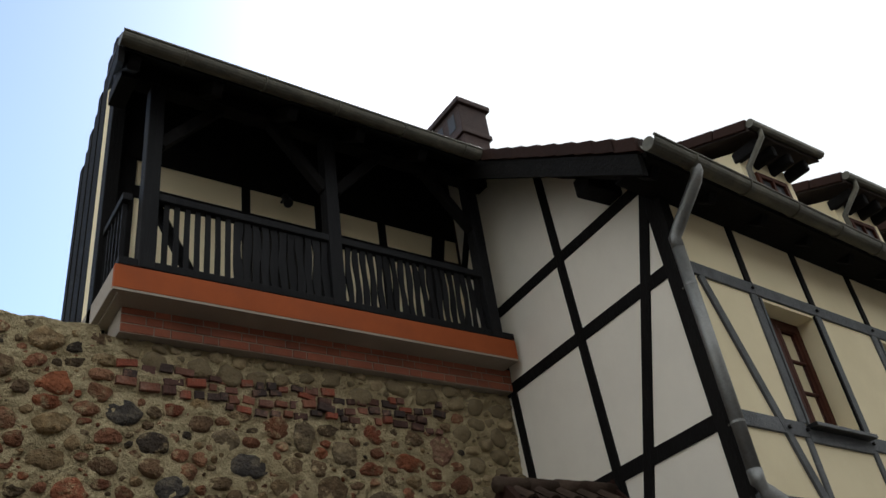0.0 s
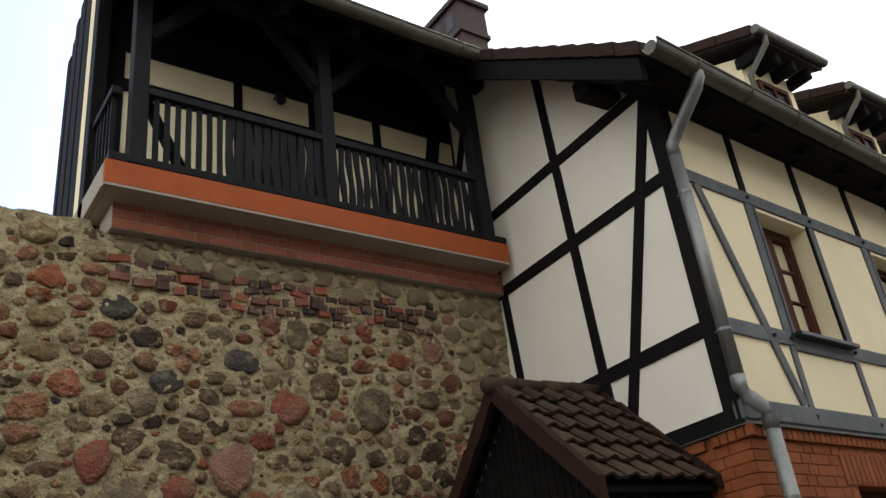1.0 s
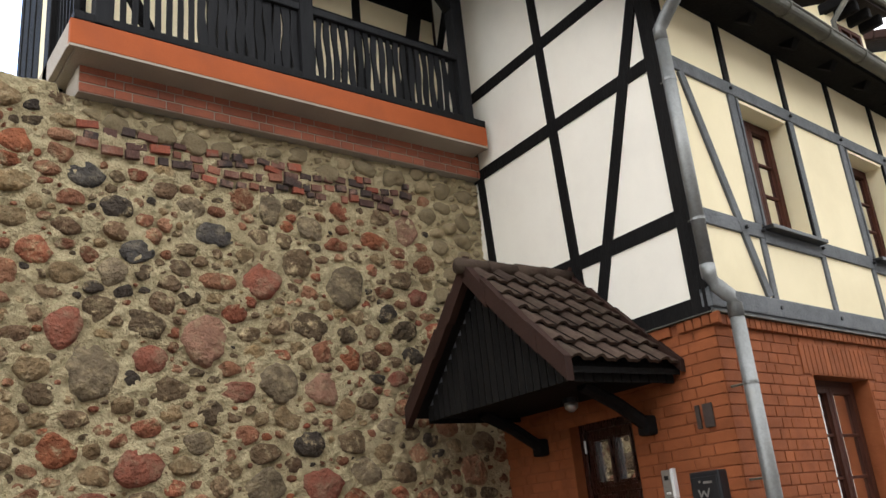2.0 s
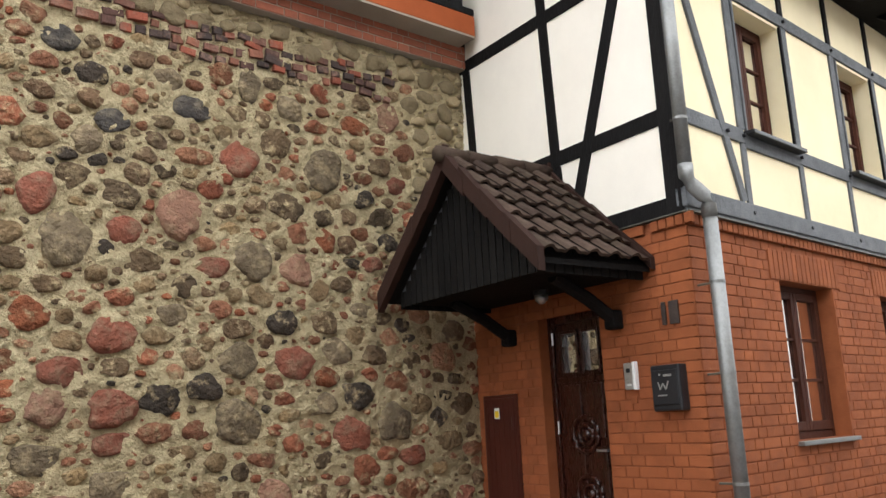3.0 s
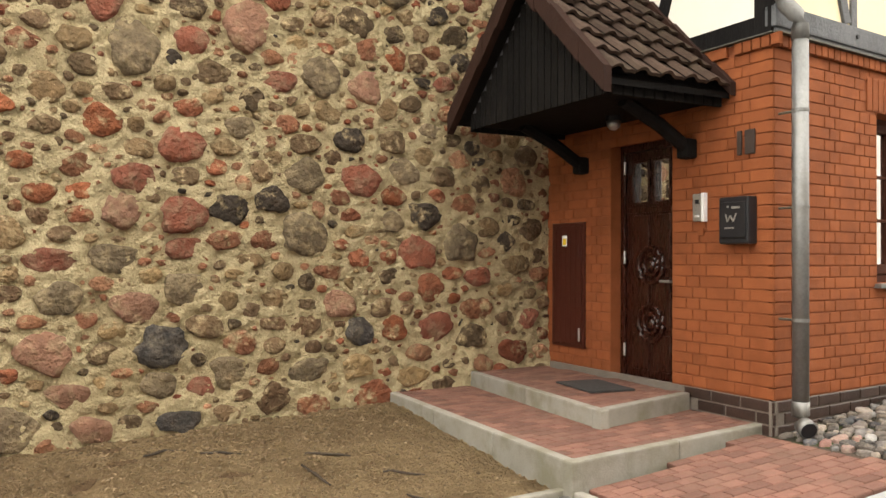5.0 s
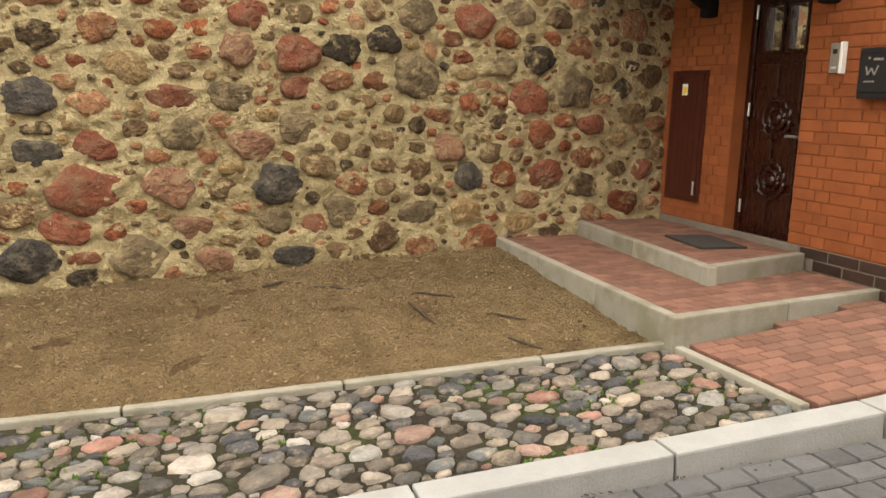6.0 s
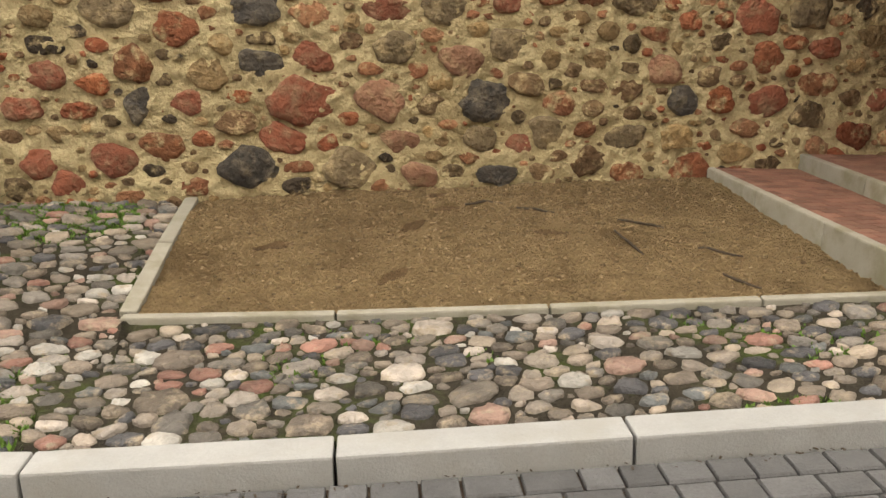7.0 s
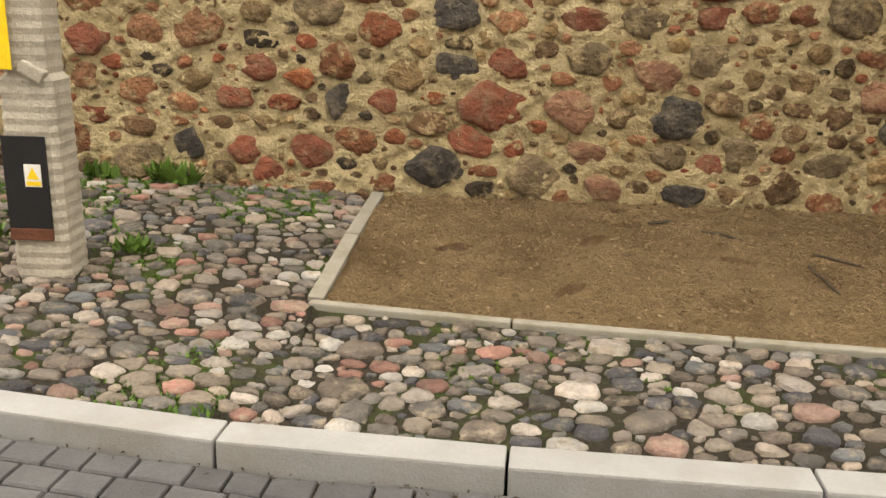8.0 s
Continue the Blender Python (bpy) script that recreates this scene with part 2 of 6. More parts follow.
M["paver_red"] = material("red_block_paver", (0.204, 0.103, 0.0757), (0.165, 0.0796, 0.058), 8.0, 0.85, 0.4, 80, spread=0.26, stain=(0.146, 0.0928, 0.0656), stain_scale=3, stain_amount=0.45, gloss=0.3)
M["paver_grey"] = material("grey_block_paver", (0.0999, 0.0999, 0.104), (0.074, 0.074, 0.0777), 8.0, 0.8, 0.5, 80, spread=0.2)
M["paver_grey_joined"] = material("grey_block_paver_far", (0.0999, 0.0999, 0.104), (0.074, 0.074, 0.0777), 8.0, 0.8, 0.5, 80, island=True, spread=0.2)
M["sand"] = material("joint_sand", (0.068, 0.048, 0.034), (0.052, 0.038, 0.028), 8.0, 1.0, 0.6, 80)
M["mahogany"] = material("varnished_mahogany", (0.0324, 0.007098, 0.003549), (0.01943, 0.004368, 0.002216), 6.0, 0.28, 0.15, 30, spread=0.1, stretch=(2.25, 2.25, 0.3), gloss=0.5)
M["window_wood"] = material("brown_window_wood", (0.066, 0.021, 0.011), (0.0468, 0.015, 0.0085), 6.0, 0.65, 0.15, 40, spread=0.1, stretch=(3, 3, 0.5), gloss=0.15)
M["cabinet"] = material("dark_red_painted_metal", (0.0619, 0.0136, 0.00735), (0.0478, 0.0105, 0.00577), 4.0, 0.45, 0.1, 60, spread=0.05)
M["steel"] = material("brushed_steel", (0.496, 0.496, 0.48), (0.416, 0.416, 0.4), 9.0, 0.35, 0.1, 60, metallic=0.8, spread=0)
M["black"] = material("black_enamel", (0.012, 0.012, 0.014), (0.018, 0.018, 0.02), 6.0, 0.4, 0.1, 60, spread=0)
M["iron"] = material("dark_wrought_iron", (0.05, 0.035, 0.028), (0.035, 0.026, 0.022), 9.0, 0.5, 0.3, 60, spread=0)
M["white"] = material("white_print", (0.75, 0.75, 0.73), (0.7, 0.7, 0.68), 9.0, 0.6, 0, 60, spread=0)
M["yellow"] = material("yellow_sheet", (0.85, 0.60, 0.02), (0.8, 0.55, 0.02), 9.0, 0.5, 0.1, 60, spread=0)
M["rust"] = material("rusty_primer", (0.16, 0.06, 0.03), (0.10, 0.04, 0.025), 12.0, 0.9, 0.4, 60, spread=0)
M["mat"] = material("grey_rubber_mat", (0.05, 0.0475, 0.045), (0.0375, 0.035, 0.034), 20.0, 0.9, 0.6, 90, spread=0)
M["curtain"] = material("pale_curtain", (0.84, 0.84, 0.83), (0.72, 0.72, 0.71), 4.0, 0.9, 0.2, 60, spread=0, stretch=(8, 8, 0.3))
# near-black in place of real depth: indoor shade is put into the colour
M["room_shade"] = material("painted_room_shade", (0.03, 0.026, 0.022), (0.02, 0.018, 0.016), 2.0, 0.9, 0, 60, spread=0)
M["leaf"] = material("green_leaf", (0.096, 0.176, 0.024), (0.064, 0.128, 0.02), 12.0, 0.6, 0.1, 60, island=True, spread=0.35)
M["twig"] = material("wet_twig", (0.05, 0.035, 0.022), (0.035, 0.025, 0.017), 12.0, 0.8, 0.2, 60, spread=0.2)
glass = bpy.data.materials.new("window_glass")
glass.use_nodes = True
gb = glass.node_tree.nodes["Principled BSDF"]
gb.inputs["Base Color"].default_value = (0.9, 0.95, 0.95, 1)
gb.inputs["Roughness"].default_value, gb.inputs["Transmission Weight"].default_value, gb.inputs["IOR"].default_value = 0.02, 1.0, 1.5
gb.inputs["Coat Weight"].default_value, gb.inputs["Coat IOR"].default_value, gb.inputs["Coat Roughness"].default_value = 1.0, 1.9, 0.02
M["glass"] = glass
M["clod"] = material("dry_clod", (0.26, 0.19, 0.113), (0.165, 0.114, 0.066), 9.0, 1.0, 0.5, 60, island=True, spread=0.4, gloss=0.05)
M["damp_soil"] = material("damp_trodden_soil", (0.128, 0.0825, 0.045), (0.09, 0.0585, 0.0323), 8.0, 0.95, 0.8, 60, spread=0, bump_depth=0.02, gloss=0.1)


# ---- building tools ----
K = 0.074                                             # the door wall leans by this much from square
_n = math.hypot(1, K)
DOOR = Matrix(((-K / _n, -1 / _n, 0, 0), (-1 / _n, K / _n, 0, 0), (0, 0, 1, 0), (0, 0, 0, 1)))    # along the door wall, outwards, up
TURN = 0.055                                          # the street front falls back by this much
_f = math.hypot(1, TURN)
FRONT = Matrix(((1 / _f, TURN / _f, 0, -0.183), (TURN / _f, -1 / _f, 0, -2.464), (0, 0, 1, 0), (0, 0, 0, 1)))    # along the street front, outwards, up
SHEAR = Matrix(((1, 0, 0, 0), (TURN, 1, 0, TURN * 0.183), (0, 0, 1, 0), (0, 0, 0, 1)))                       # lays the eaves along the street front
WALL = Matrix(((1, 0, 0, 0), (0, -1, 0, 0), (0, 0, 1, 0), (0, 0, 0, 1)))                          # along the field-stone wall, outwards, up
ONE = Matrix.Identity(4)


def part(name, bm, mat, parent=None, label="", smooth=False):
    """Links a bmesh as one mesh object."""
    bmesh.ops.recalc_face_normals(bm, faces=bm.faces[:])
    me = bpy.data.meshes.new(name)
    bm.to_mesh(me)
    bm.free()
    if smooth:
        me.polygons.foreach_set("use_smooth", [True] * len(me.polygons))
    me.materials.append(M[mat])
    ob = new(name, me)
    ob.parent = parent
    if label:
        tagged(ob, label)
    return ob


def thing(name, label, category, group="", kind="", at=(0, 0, 0)):
    ob = new(name)
    ob.location = at
    ob.empty_display_size = 0.1
    bpy.context.view_layer.update()
    return tagged(ob, label, category, group, kind)


def box(m, a0, a1, o0, o1, z0, z1, bevel=0.0, bm=None):
    own = bmesh.new()
    g = bmesh.ops.create_cube(own, size=1.0)
    for v in g["verts"]:
        v.co = Vector((a0 + (v.co.x + 0.5) * (a1 - a0), o0 + (v.co.y + 0.5) * (o1 - o0), z0 + (v.co.z + 0.5) * (z1 - z0)))
    if bevel:
        bmesh.ops.bevel(own, geom=own.edges[:], offset=bevel, segments=2, affect="EDGES", profile=0.6)
    own.transform(m)
    if bm is None:
        return own
    me = bpy.data.meshes.new("x")
    own.to_mesh(me)
    own.free()
    bm.from_mesh(me)
    bpy.data.meshes.remove(me)
    return bm


def beam(m, p, q, wide, o0, o1, bevel=0.006, bm=None):
    """A beam in a wall's plane from p to q (along, up), so wide, from o0 to o1 outwards."""
    dx, dz = q[0] - p[0], q[1] - p[1]
    turn = Matrix.Translation((p[0], 0, p[1])) @ Matrix.Rotation(-math.atan2(dz, dx), 4, "Y")
    return box(m @ turn, 0, math.hypot(dx, dz), o0, o1, -wide / 2, wide / 2, bevel, bm)


def rod(points, r, seg=10, bm=None):
    """A round bar along a line of points; r is one radius or one for each point."""
    bm = bm or bmesh.new()
    pts = [Vector(p) for p in points]
    rs = r if isinstance(r, (list, tuple)) else [r] * len(pts)
    rings = []
    for k, p in enumerate(pts):
        way = (pts[min(k + 1, len(pts) - 1)] - pts[max(k - 1, 0)]).normalized()
        side = way.cross(Vector((0.31, 0.17, 0.93)) if abs(way.z) < 0.9 else Vector((0, 1, 0))).normalized()
        up = way.cross(side)
        rings.append([bm.verts.new(p + rs[k] * (math.cos(a) * side + math.sin(a) * up)) for a in (2 * math.pi * j / seg for j in range(seg))])
    for a, b in zip(rings, rings[1:]):
        for j in range(seg):
            bm.faces.new((a[j], a[(j + 1) % seg], b[(j + 1) % seg], b[j]))
    bm.faces.new(rings[0])
    bm.faces.new(rings[-1])
    return bm


def prism(m, outline, o0, o1, bm=None):
    """An outline (along, up) in a wall's plane, pulled from o0 to o1 outwards."""
    bm = bm or bmesh.new()
    lo = [bm.verts.new(m @ Vector((a, o0, z))) for a, z in outline]
    hi = [bm.verts.new(m @ Vector((a, o1, z))) for a, z in outline]
    bm.faces.new(lo)
    bm.faces.new(hi)
    for k in range(len(lo)):
        j = (k + 1) % len(lo)
        bm.faces.new((lo[k], lo[j], hi[j], hi[k]))
    return bm


def pierced(m, a0, a1, z0, z1, o0, o1, holes):
    """A wall slab with rectangular openings (a0, a1, z0, z1) cut through it."""
    bm = bmesh.new()
    xs = sorted({a0, a1, *[h[0] for h in holes], *[h[1] for h in holes]})
    for x0, x1 in zip(xs, xs[1:]):
        cuts = sorted((h[2], h[3]) for h in holes if h[0] <= x0 + 1e-6 and h[1] >= x1 - 1e-6)
        z = z0
        for c0, c1 in cuts + [(z1, z1)]:
            if c0 > z + 1e-6:
                box(m, x0, x1, o0, o1, z, c0, 0, bm)
            z = max(z, c1)
    return bm


def smoothstep(x):
    x = min(1.0, max(0.0, x))
    return x * x * (3 - 2 * x)


def level(x, y):
    """Height of the pavement: the street climbs towards the house and the ground rises a little towards the old wall."""
    x = min(9.0, max(-10.0, x))
    base = 0.08 * (x + 4.6) if x > -5.4 else -0.064 + 0.012 * (x + 5.4)
    return base + min(0.2, max(0.08, 0.2 - 0.036 * (x + 4.7))) * smoothstep((y + 2.2) / 2.2)


def kerb_y(x):
    return -3.10 - 0.13 * (x + 4.6) if x < -1.9 else -3.451 - 0.06 * (x + 1.9)


def border_y(x):
    return -1.79 - 0.187 * (x + 5.49)


def sheet(x0, x1, low, high, lift, step=0.08, rough=0.0):
    """A piece of ground between two lines y = low(x) and y = high(x)."""
    bm = bmesh.new()
    nx = max(2, int((x1 - x0) / step))
    ny = max(2, int(max(high(x0) - low(x0), high(x1) - low(x1)) / step))
    rows = []
    for i in range(nx + 1):
        x = x0 + (x1 - x0) * i / nx
        lo, hi = low(x), high(x)
        row = []
        for j in range(ny + 1):
            y = lo + (hi - lo) * j / ny
            z = level(x, y) + lift
            if rough:
                z += rough * (noise.noise(Vector((x * 3, y * 3, 0))) + 0.6 * noise.noise(Vector((x * 9, y * 9, 4))) + 0.35 * noise.noise(Vector((x * 22, y * 22, 8))))
            row.append(bm.verts.new((x, y, z)))
        rows.append(row)
    for a, b in zip(rows, rows[1:]):
        for j in range(ny):
            bm.faces.new((a[j], b[j], b[j + 1], a[j + 1]))
    return bm


# ---- ground ----
def ground():
    bm = bmesh.new()
    xs = [-900, -200, -60, -25, *[-12 + 0.5 * k for k in range(49)], 25, 60, 200, 900]
    ys = [-900, -200, -60, -25, *[-12 + 0.5 * k for k in range(32)], 8, 25, 60, 200, 900]
    rows = [[bm.verts.new((x, y, level(x, -4) - 0.21)) for y in ys] for x in xs]
    for a, b in zip(rows, rows[1:]):
        for j in range(len(ys) - 1):
            bm.faces.new((a[j], b[j], b[j + 1], a[j + 1]))
    return tagged(part("ground", bm, "bed", smooth=True), "dark earth under the paving", "ground", kind="structure")


ground()
# unseen wall, added to keep low sky light off the door and walls
tagged(part("wall_opposite", box(ONE, -40, 40, -11.6, -11.2, -2.5, 8.0), "render"), "added unseen plain wall that blocks low sky light", "wall", kind="structure")
road = tagged(part("road", sheet(-14, 10, lambda x: -9.0, lambda x: kerb_y(x) - 0.15, -0.114, 0.5), "sand"), "street bed of sand under grey block paving", "road", kind="structure")
pavement = tagged(part("pavement", sheet(-11, -1.87, lambda x: kerb_y(x) - 0.02, lambda x: 0.15 if x < -5.50 else border_y(x) - 0.01, -0.020, 0.06, 0.010), "bed", smooth=True), "cobbled pavement with dark earth joints", "pavement", kind="structure")
pavement_house = tagged(part("pavement_house", sheet(-0.3, 9.5, lambda x: kerb_y(x) - 0.02, lambda x: -2.44 + TURN * (x + 0.2), -0.03, 0.08, 0.01), "bed", smooth=True), "cobbled pavement along the brick house front", "pavement", kind="structure")
pavement_red = tagged(part("pavement_red", sheet(-1.87, -0.2, lambda x: kerb_y(x) - 0.02, lambda x: -2.3, -0.03, 0.1), "sand"), "red block paving before the entrance steps", "pavement", kind="structure")


def left_edge(y):
    return -5.48 + 0.19 * (y + 1.78) / 1.78


PRINTS = [(-3.96, -0.80, 0.85), (-4.19, -1.50, 0.8), (-3.95, -0.12, 0.35), (-3.72, -0.22, 0.3), (-4.80, -0.97, 0.15), (-3.19, -1.07, -0.35), (-3.72, -0.54, 0.3)]


def print_depth(x, y):
    deep = 0.0
    for px, py, a in PRINTS:
        u = (x - px) * math.cos(a) + (y - py) * math.sin(a)
        w = -(x - px) * math.sin(a) + (y - py) * math.cos(a)
        deep = max(deep, math.exp(-((u / 0.13) ** 4) - ((w / (0.045 + 0.012 * math.cos(u * 26))) ** 4)))
    return deep


def soil_z(x, y):
    z = level(x, y) - 0.012 + 0.015 * noise.noise(Vector((x * 2.2, y * 2.2, 1))) + 0.013 * noise.noise(Vector((x * 8, y * 8, 2))) + 0.016 * noise.noise(Vector((x * 20, y * 20, 3))) + 0.010 * noise.noise(Vector((x * 45, y * 45, 4)))
    deep = print_depth(x, y)
    return z * (1 - deep) + deep * (level(x, y) - 0.045)


def soil_bed():
    bm = bmesh.new()
    nx, ny = 230, 130
    rows = []
    for i in range(nx + 1):
        row = []
        for j in range(ny + 1):
            v = j / ny
            xl = -5.45 + 0.19 * v
            x = xl + (-1.62 - xl) * i / nx
            y = border_y(x) + 0.05 + (0.12 - border_y(x) - 0.05) * v
            row.append(bm.verts.new((x, y, soil_z(x, y))))
        rows.append(row)
    for a, b in zip(rows, rows[1:]):
        for j in range(ny):
            bm.faces.new((a[j], b[j], b[j + 1], a[j + 1]))
    bed = tagged(part("soil_bed", bm, "soil", smooth=True), "bare brown soil with footprints before the stone wall", "ground", kind="structure")
    for px, py, a in PRINTS:
        # trodden damp earth in each footprint, pressed by a ribbed sole
        bm = bmesh.new()
        rows = []
        for i in range(17):
            u = -0.125 + 0.25 * i / 16
            half = (0.040 + 0.012 * math.cos(u * 26)) * math.sqrt(max(0.05, 1 - (u / 0.135) ** 4))
            row = []
            for j in range(5):
                w = half * (j / 2 - 1)
                x, y = px + u * math.cos(a) - w * math.sin(a), py + u * math.sin(a) + w * math.cos(a)
                row.append(bm.verts.new((x, y, soil_z(x, y) + 0.003 + (0.006 if i % 2 else 0.0))))
            rows.append(row)
        for r, q in zip(rows, rows[1:]):
            for j in range(4):
                bm.faces.new((r[j], q[j], q[j + 1], r[j + 1]))
        part("footprint", bm, "damp_soil", bed)
    return bed


soil = soil_bed()


def strip(p, q, wide, tall, lift, mat, name, parent, bevel=0.012):
    """An edging stone that follows the slope from p to q (x, y)."""
    zp, zq = level(*p) + lift, level(*q) + lift
    long = math.hypot(q[0] - p[0], q[1] - p[1])
    bm = box(ONE, 0, long, -wide / 2, wide / 2, -tall, 0, bevel)
    way = math.atan2(q[1] - p[1], q[0] - p[0])
    bm.transform(Matrix.Translation((*p, zp)) @ Matrix.Rotation(way, 4, "Z") @ Matrix.Rotation(-math.atan2(zq - zp, long), 4, "Y"))
    return part(name, bm, mat, parent)


# kerb of 1 m stones
kerb = thing("kerb", "pale concrete kerb of one-metre stones along the street", "kerb", kind="structure")
x = -10.59
while x < 8:
    xa, xb = x + 0.004, x + 0.988
    strip((xa, kerb_y(xa) - 0.07), (xb, kerb_y(xb) - 0.07), 0.15, 0.27, 0.004, "concrete", "kerb_stone", kerb, 0.011)
    x += 0.992

# flush concrete edging round the soil bed
edging = thing("edging", "narrow concrete edging strips round the soil bed", "edging", kind="structure")
x = -5.52
while x < -1.9:
    xb = min(x + 0.99, -1.84)
    strip((x + 0.004, border_y(x) + 0.02), (xb - 0.004, border_y(xb) + 0.02), 0.062, 0.2, 0.014, "concrete_edge", "edging_stone", edging, 0.01)
    x += 0.99
for y0, y1 in ((-1.72, -0.88), (-0.87, -0.02)):
    strip((left_edge(y0) - 0.02, y0), (left_edge(y1) - 0.02, y1), 0.085, 0.2, 0.016, "concrete_edge", "edging_stone", edging, 0.01)
strip((-1.855, -2.52), (-1.90, -3.40), 0.06, 0.2, 0.012, "concrete_edge", "edging_stone", edging, 0.01)


# ---- entrance steps ----
def along_door(a, o):
    v = DOOR @ Vector((a, o, 0))
    return v.x, v.y


ZP, ZS = 0.385, 0.50
platform = thing("entrance_platform", "low entrance platform of red pavers with pale concrete edging", "steps", kind="structure")
PF, PL, PR = Vector((-1.90, -2.54)), Vector((-1.60, 0.0)), Vector((-0.14, -2.38))


def slab(corners, z0, z1, bm=None):
    bm = bm or bmesh.new()
    lo = [bm.verts.new((x, y, z0)) for x, y in corners]
    hi = [bm.verts.new((x, y, z1)) for x, y in corners]
    bm.faces.new(lo)
    bm.faces.new(hi)
    for k in range(len(lo)):
        j = (k + 1) % len(lo)
        bm.faces.new((lo[k], lo[j], hi[j], hi[k]))
    return bm


part("core", slab([PF + Vector((0.06, 0.06)), PR + Vector((0.0, 0.06)), (0.05, 0.05), PL + Vector((0.06, 0.05))], -0.1, ZP - 0.03), "sand", platform)


def edge_stone(p, q, wide, z0, z1, parent, inward, bevel=0.012):
    p, q = Vector(p), Vector(q)
    way = math.atan2(q.y - p.y, q.x - p.x)
    bm = box(ONE, 0.003, (q - p).length - 0.003, 0 if inward > 0 else -wide, wide if inward > 0 else 0, z0, z1, bevel)
    bm.transform(Matrix.Translation((p.x, p.y, 0)) @ Matrix.Rotation(way, 4, "Z"))
    return part("edging_stone", bm, "concrete_edge", parent)


for k in range(3):
    edge_stone(PF.lerp(PL, k / 3), PF.lerp(PL, (k + 1) / 3), 0.07, -0.05, ZP, platform, -1)
for k in range(2):
    edge_stone(PF.lerp(PR, k / 2), PF.lerp(PR, (k + 1) / 2), 0.07, -0.05, ZP + 0.002, platform, 1)
upper = thing("entrance_step", "upper entrance step of red pavers with concrete edging", "steps", kind="structure")
SF, SL, SR = Vector((-1.18, -1.97)), Vector((-0.85, -0.02)), Vector((-0.145, -1.76))
part("core", slab([SF + Vector((0.06, 0.06)), SR + Vector((0, 0.06)), (0.04, 0.04), SL + Vector((0.06, 0.04))], ZP - 0.05, ZS - 0.03), "sand", upper)
for k in range(2):
    edge_stone(SF.lerp(SL, k / 2), SF.lerp(SL, (k + 1) / 2), 0.07, ZP - 0.04, ZS, upper, -1)
edge_stone(SF, SR, 0.07, ZP - 0.04, ZS + 0.002, upper, 1)
mat_ob = box(Matrix.Translation((-0.55, -1.22, 0)) @ Matrix.Rotation(radians(-12), 4, "Z"), -0.18, 0.18, -0.26, 0.26, ZS + 0.001, ZS + 0.016, 0.004)
tagged(part("door_mat", mat_ob, "mat"), "flat grey rubber door mat on the paved step", "door mat")

# ---- the house ----
PLINTH, TOP, EAVE = 0.545, 2.86, 5.52          # top of the dark plinth, top of the brick storey, eaves
DOOR_HOLE = (0.87, 1.57, 0.2, 2.34)
LOW_WINDOWS = [(1.25 + 1.97 * k, 2.20 + 1.97 * k, 1.27, 2.495) for k in range(4)]
HIGH_WINDOWS = [(1.00 + 1.955 * k, 1.83 + 1.955 * k, 3.65, 4.78) for k in range(4)]

wall_door = tagged(part("wall_door", pierced(DOOR, -0.6, 2.43, -0.1, TOP, -0.3, -0.006, [DOOR_HOLE]), "brick_joint"), "red clinker brick wall beside the entrance door", "wall", kind="structure")
wall_front = tagged(part("wall_front", pierced(FRONT, 0.045, 9.0, -0.1, TOP, -0.3, -0.006, LOW_WINDOWS), "brick_joint"), "red clinker brick street front", "wall", kind="structure")
part("plinth", box(DOOR, 0.0, 2.49, -0.02, 0.004, 0.1, PLINTH - 0.006), "plinth_joint", wall_door)
part("plinth", box(FRONT, -0.02, 9.0, -0.02, 0.004, 0.1, PLINTH - 0.006), "plinth_joint", wall_front)


def roof_z(y):
    return 5.54 + 0.75 * (y + 2.9)


# upper gable wall above the door, plastered between black timbers
gable = tagged(part("wall_gable", prism(DOOR, [(-0.41, TOP), (2.42, TOP), (2.42, roof_z(-2.42) - 0.12), (-0.41, roof_z(0.41) - 0.12)], -0.3, 0.0), "plaster_white"), "white plastered half-timbered gable wall", "wall", kind="structure")
for p, q, w in [((0.0, 2.93), (2.47, 2.93), 0.14), ((0.02, 3.60), (2.38, 3.60), 0.12), ((0.0, 4.87), (2.38, 4.87), 0.115), ((0.02, 5.71), (2.38, 5.71), 0.11),
                ((1.26, 3.03), (1.14, 6.8), 0.105), ((0.19, 3.0), (0.10, 4.85), 0.10), ((2.40, 3.0), (2.40, 5.8), 0.14)]:
    part("timber", beam(DOOR, p, q, w, -0.02, 0.014 + 0.001 * w * 10), "timber", gable)
part("brace", beam(DOOR, (1.39, 3.0), (2.37, 5.64), 0.105, -0.02, 0.019), "timber", gable)
part("brace", beam(DOOR, (1.46, 3.02), (1.0, 3.56), 0.09, -0.02, 0.011), "timber", gable)
part("corner_post", box(DOOR, 2.335, 2.475, -0.05, 0.024, 2.87, 6.0, 0.01), "timber", gable)
part("brace", beam(DOOR, (-0.40, 6.45), (0.0, 7.3), 0.12, -0.02, 0.016), "timber", gable)
part("loggia_post", box(DOOR, -0.02, 0.10, -0.02, 0.018, 5.0, 7.6, 0.008), "timber", gable)
part("purlin_end", box(DOOR, 1.95, 2.14, -0.02, 0.36, 5.78, 5.96, 0.02), "timber", gable)

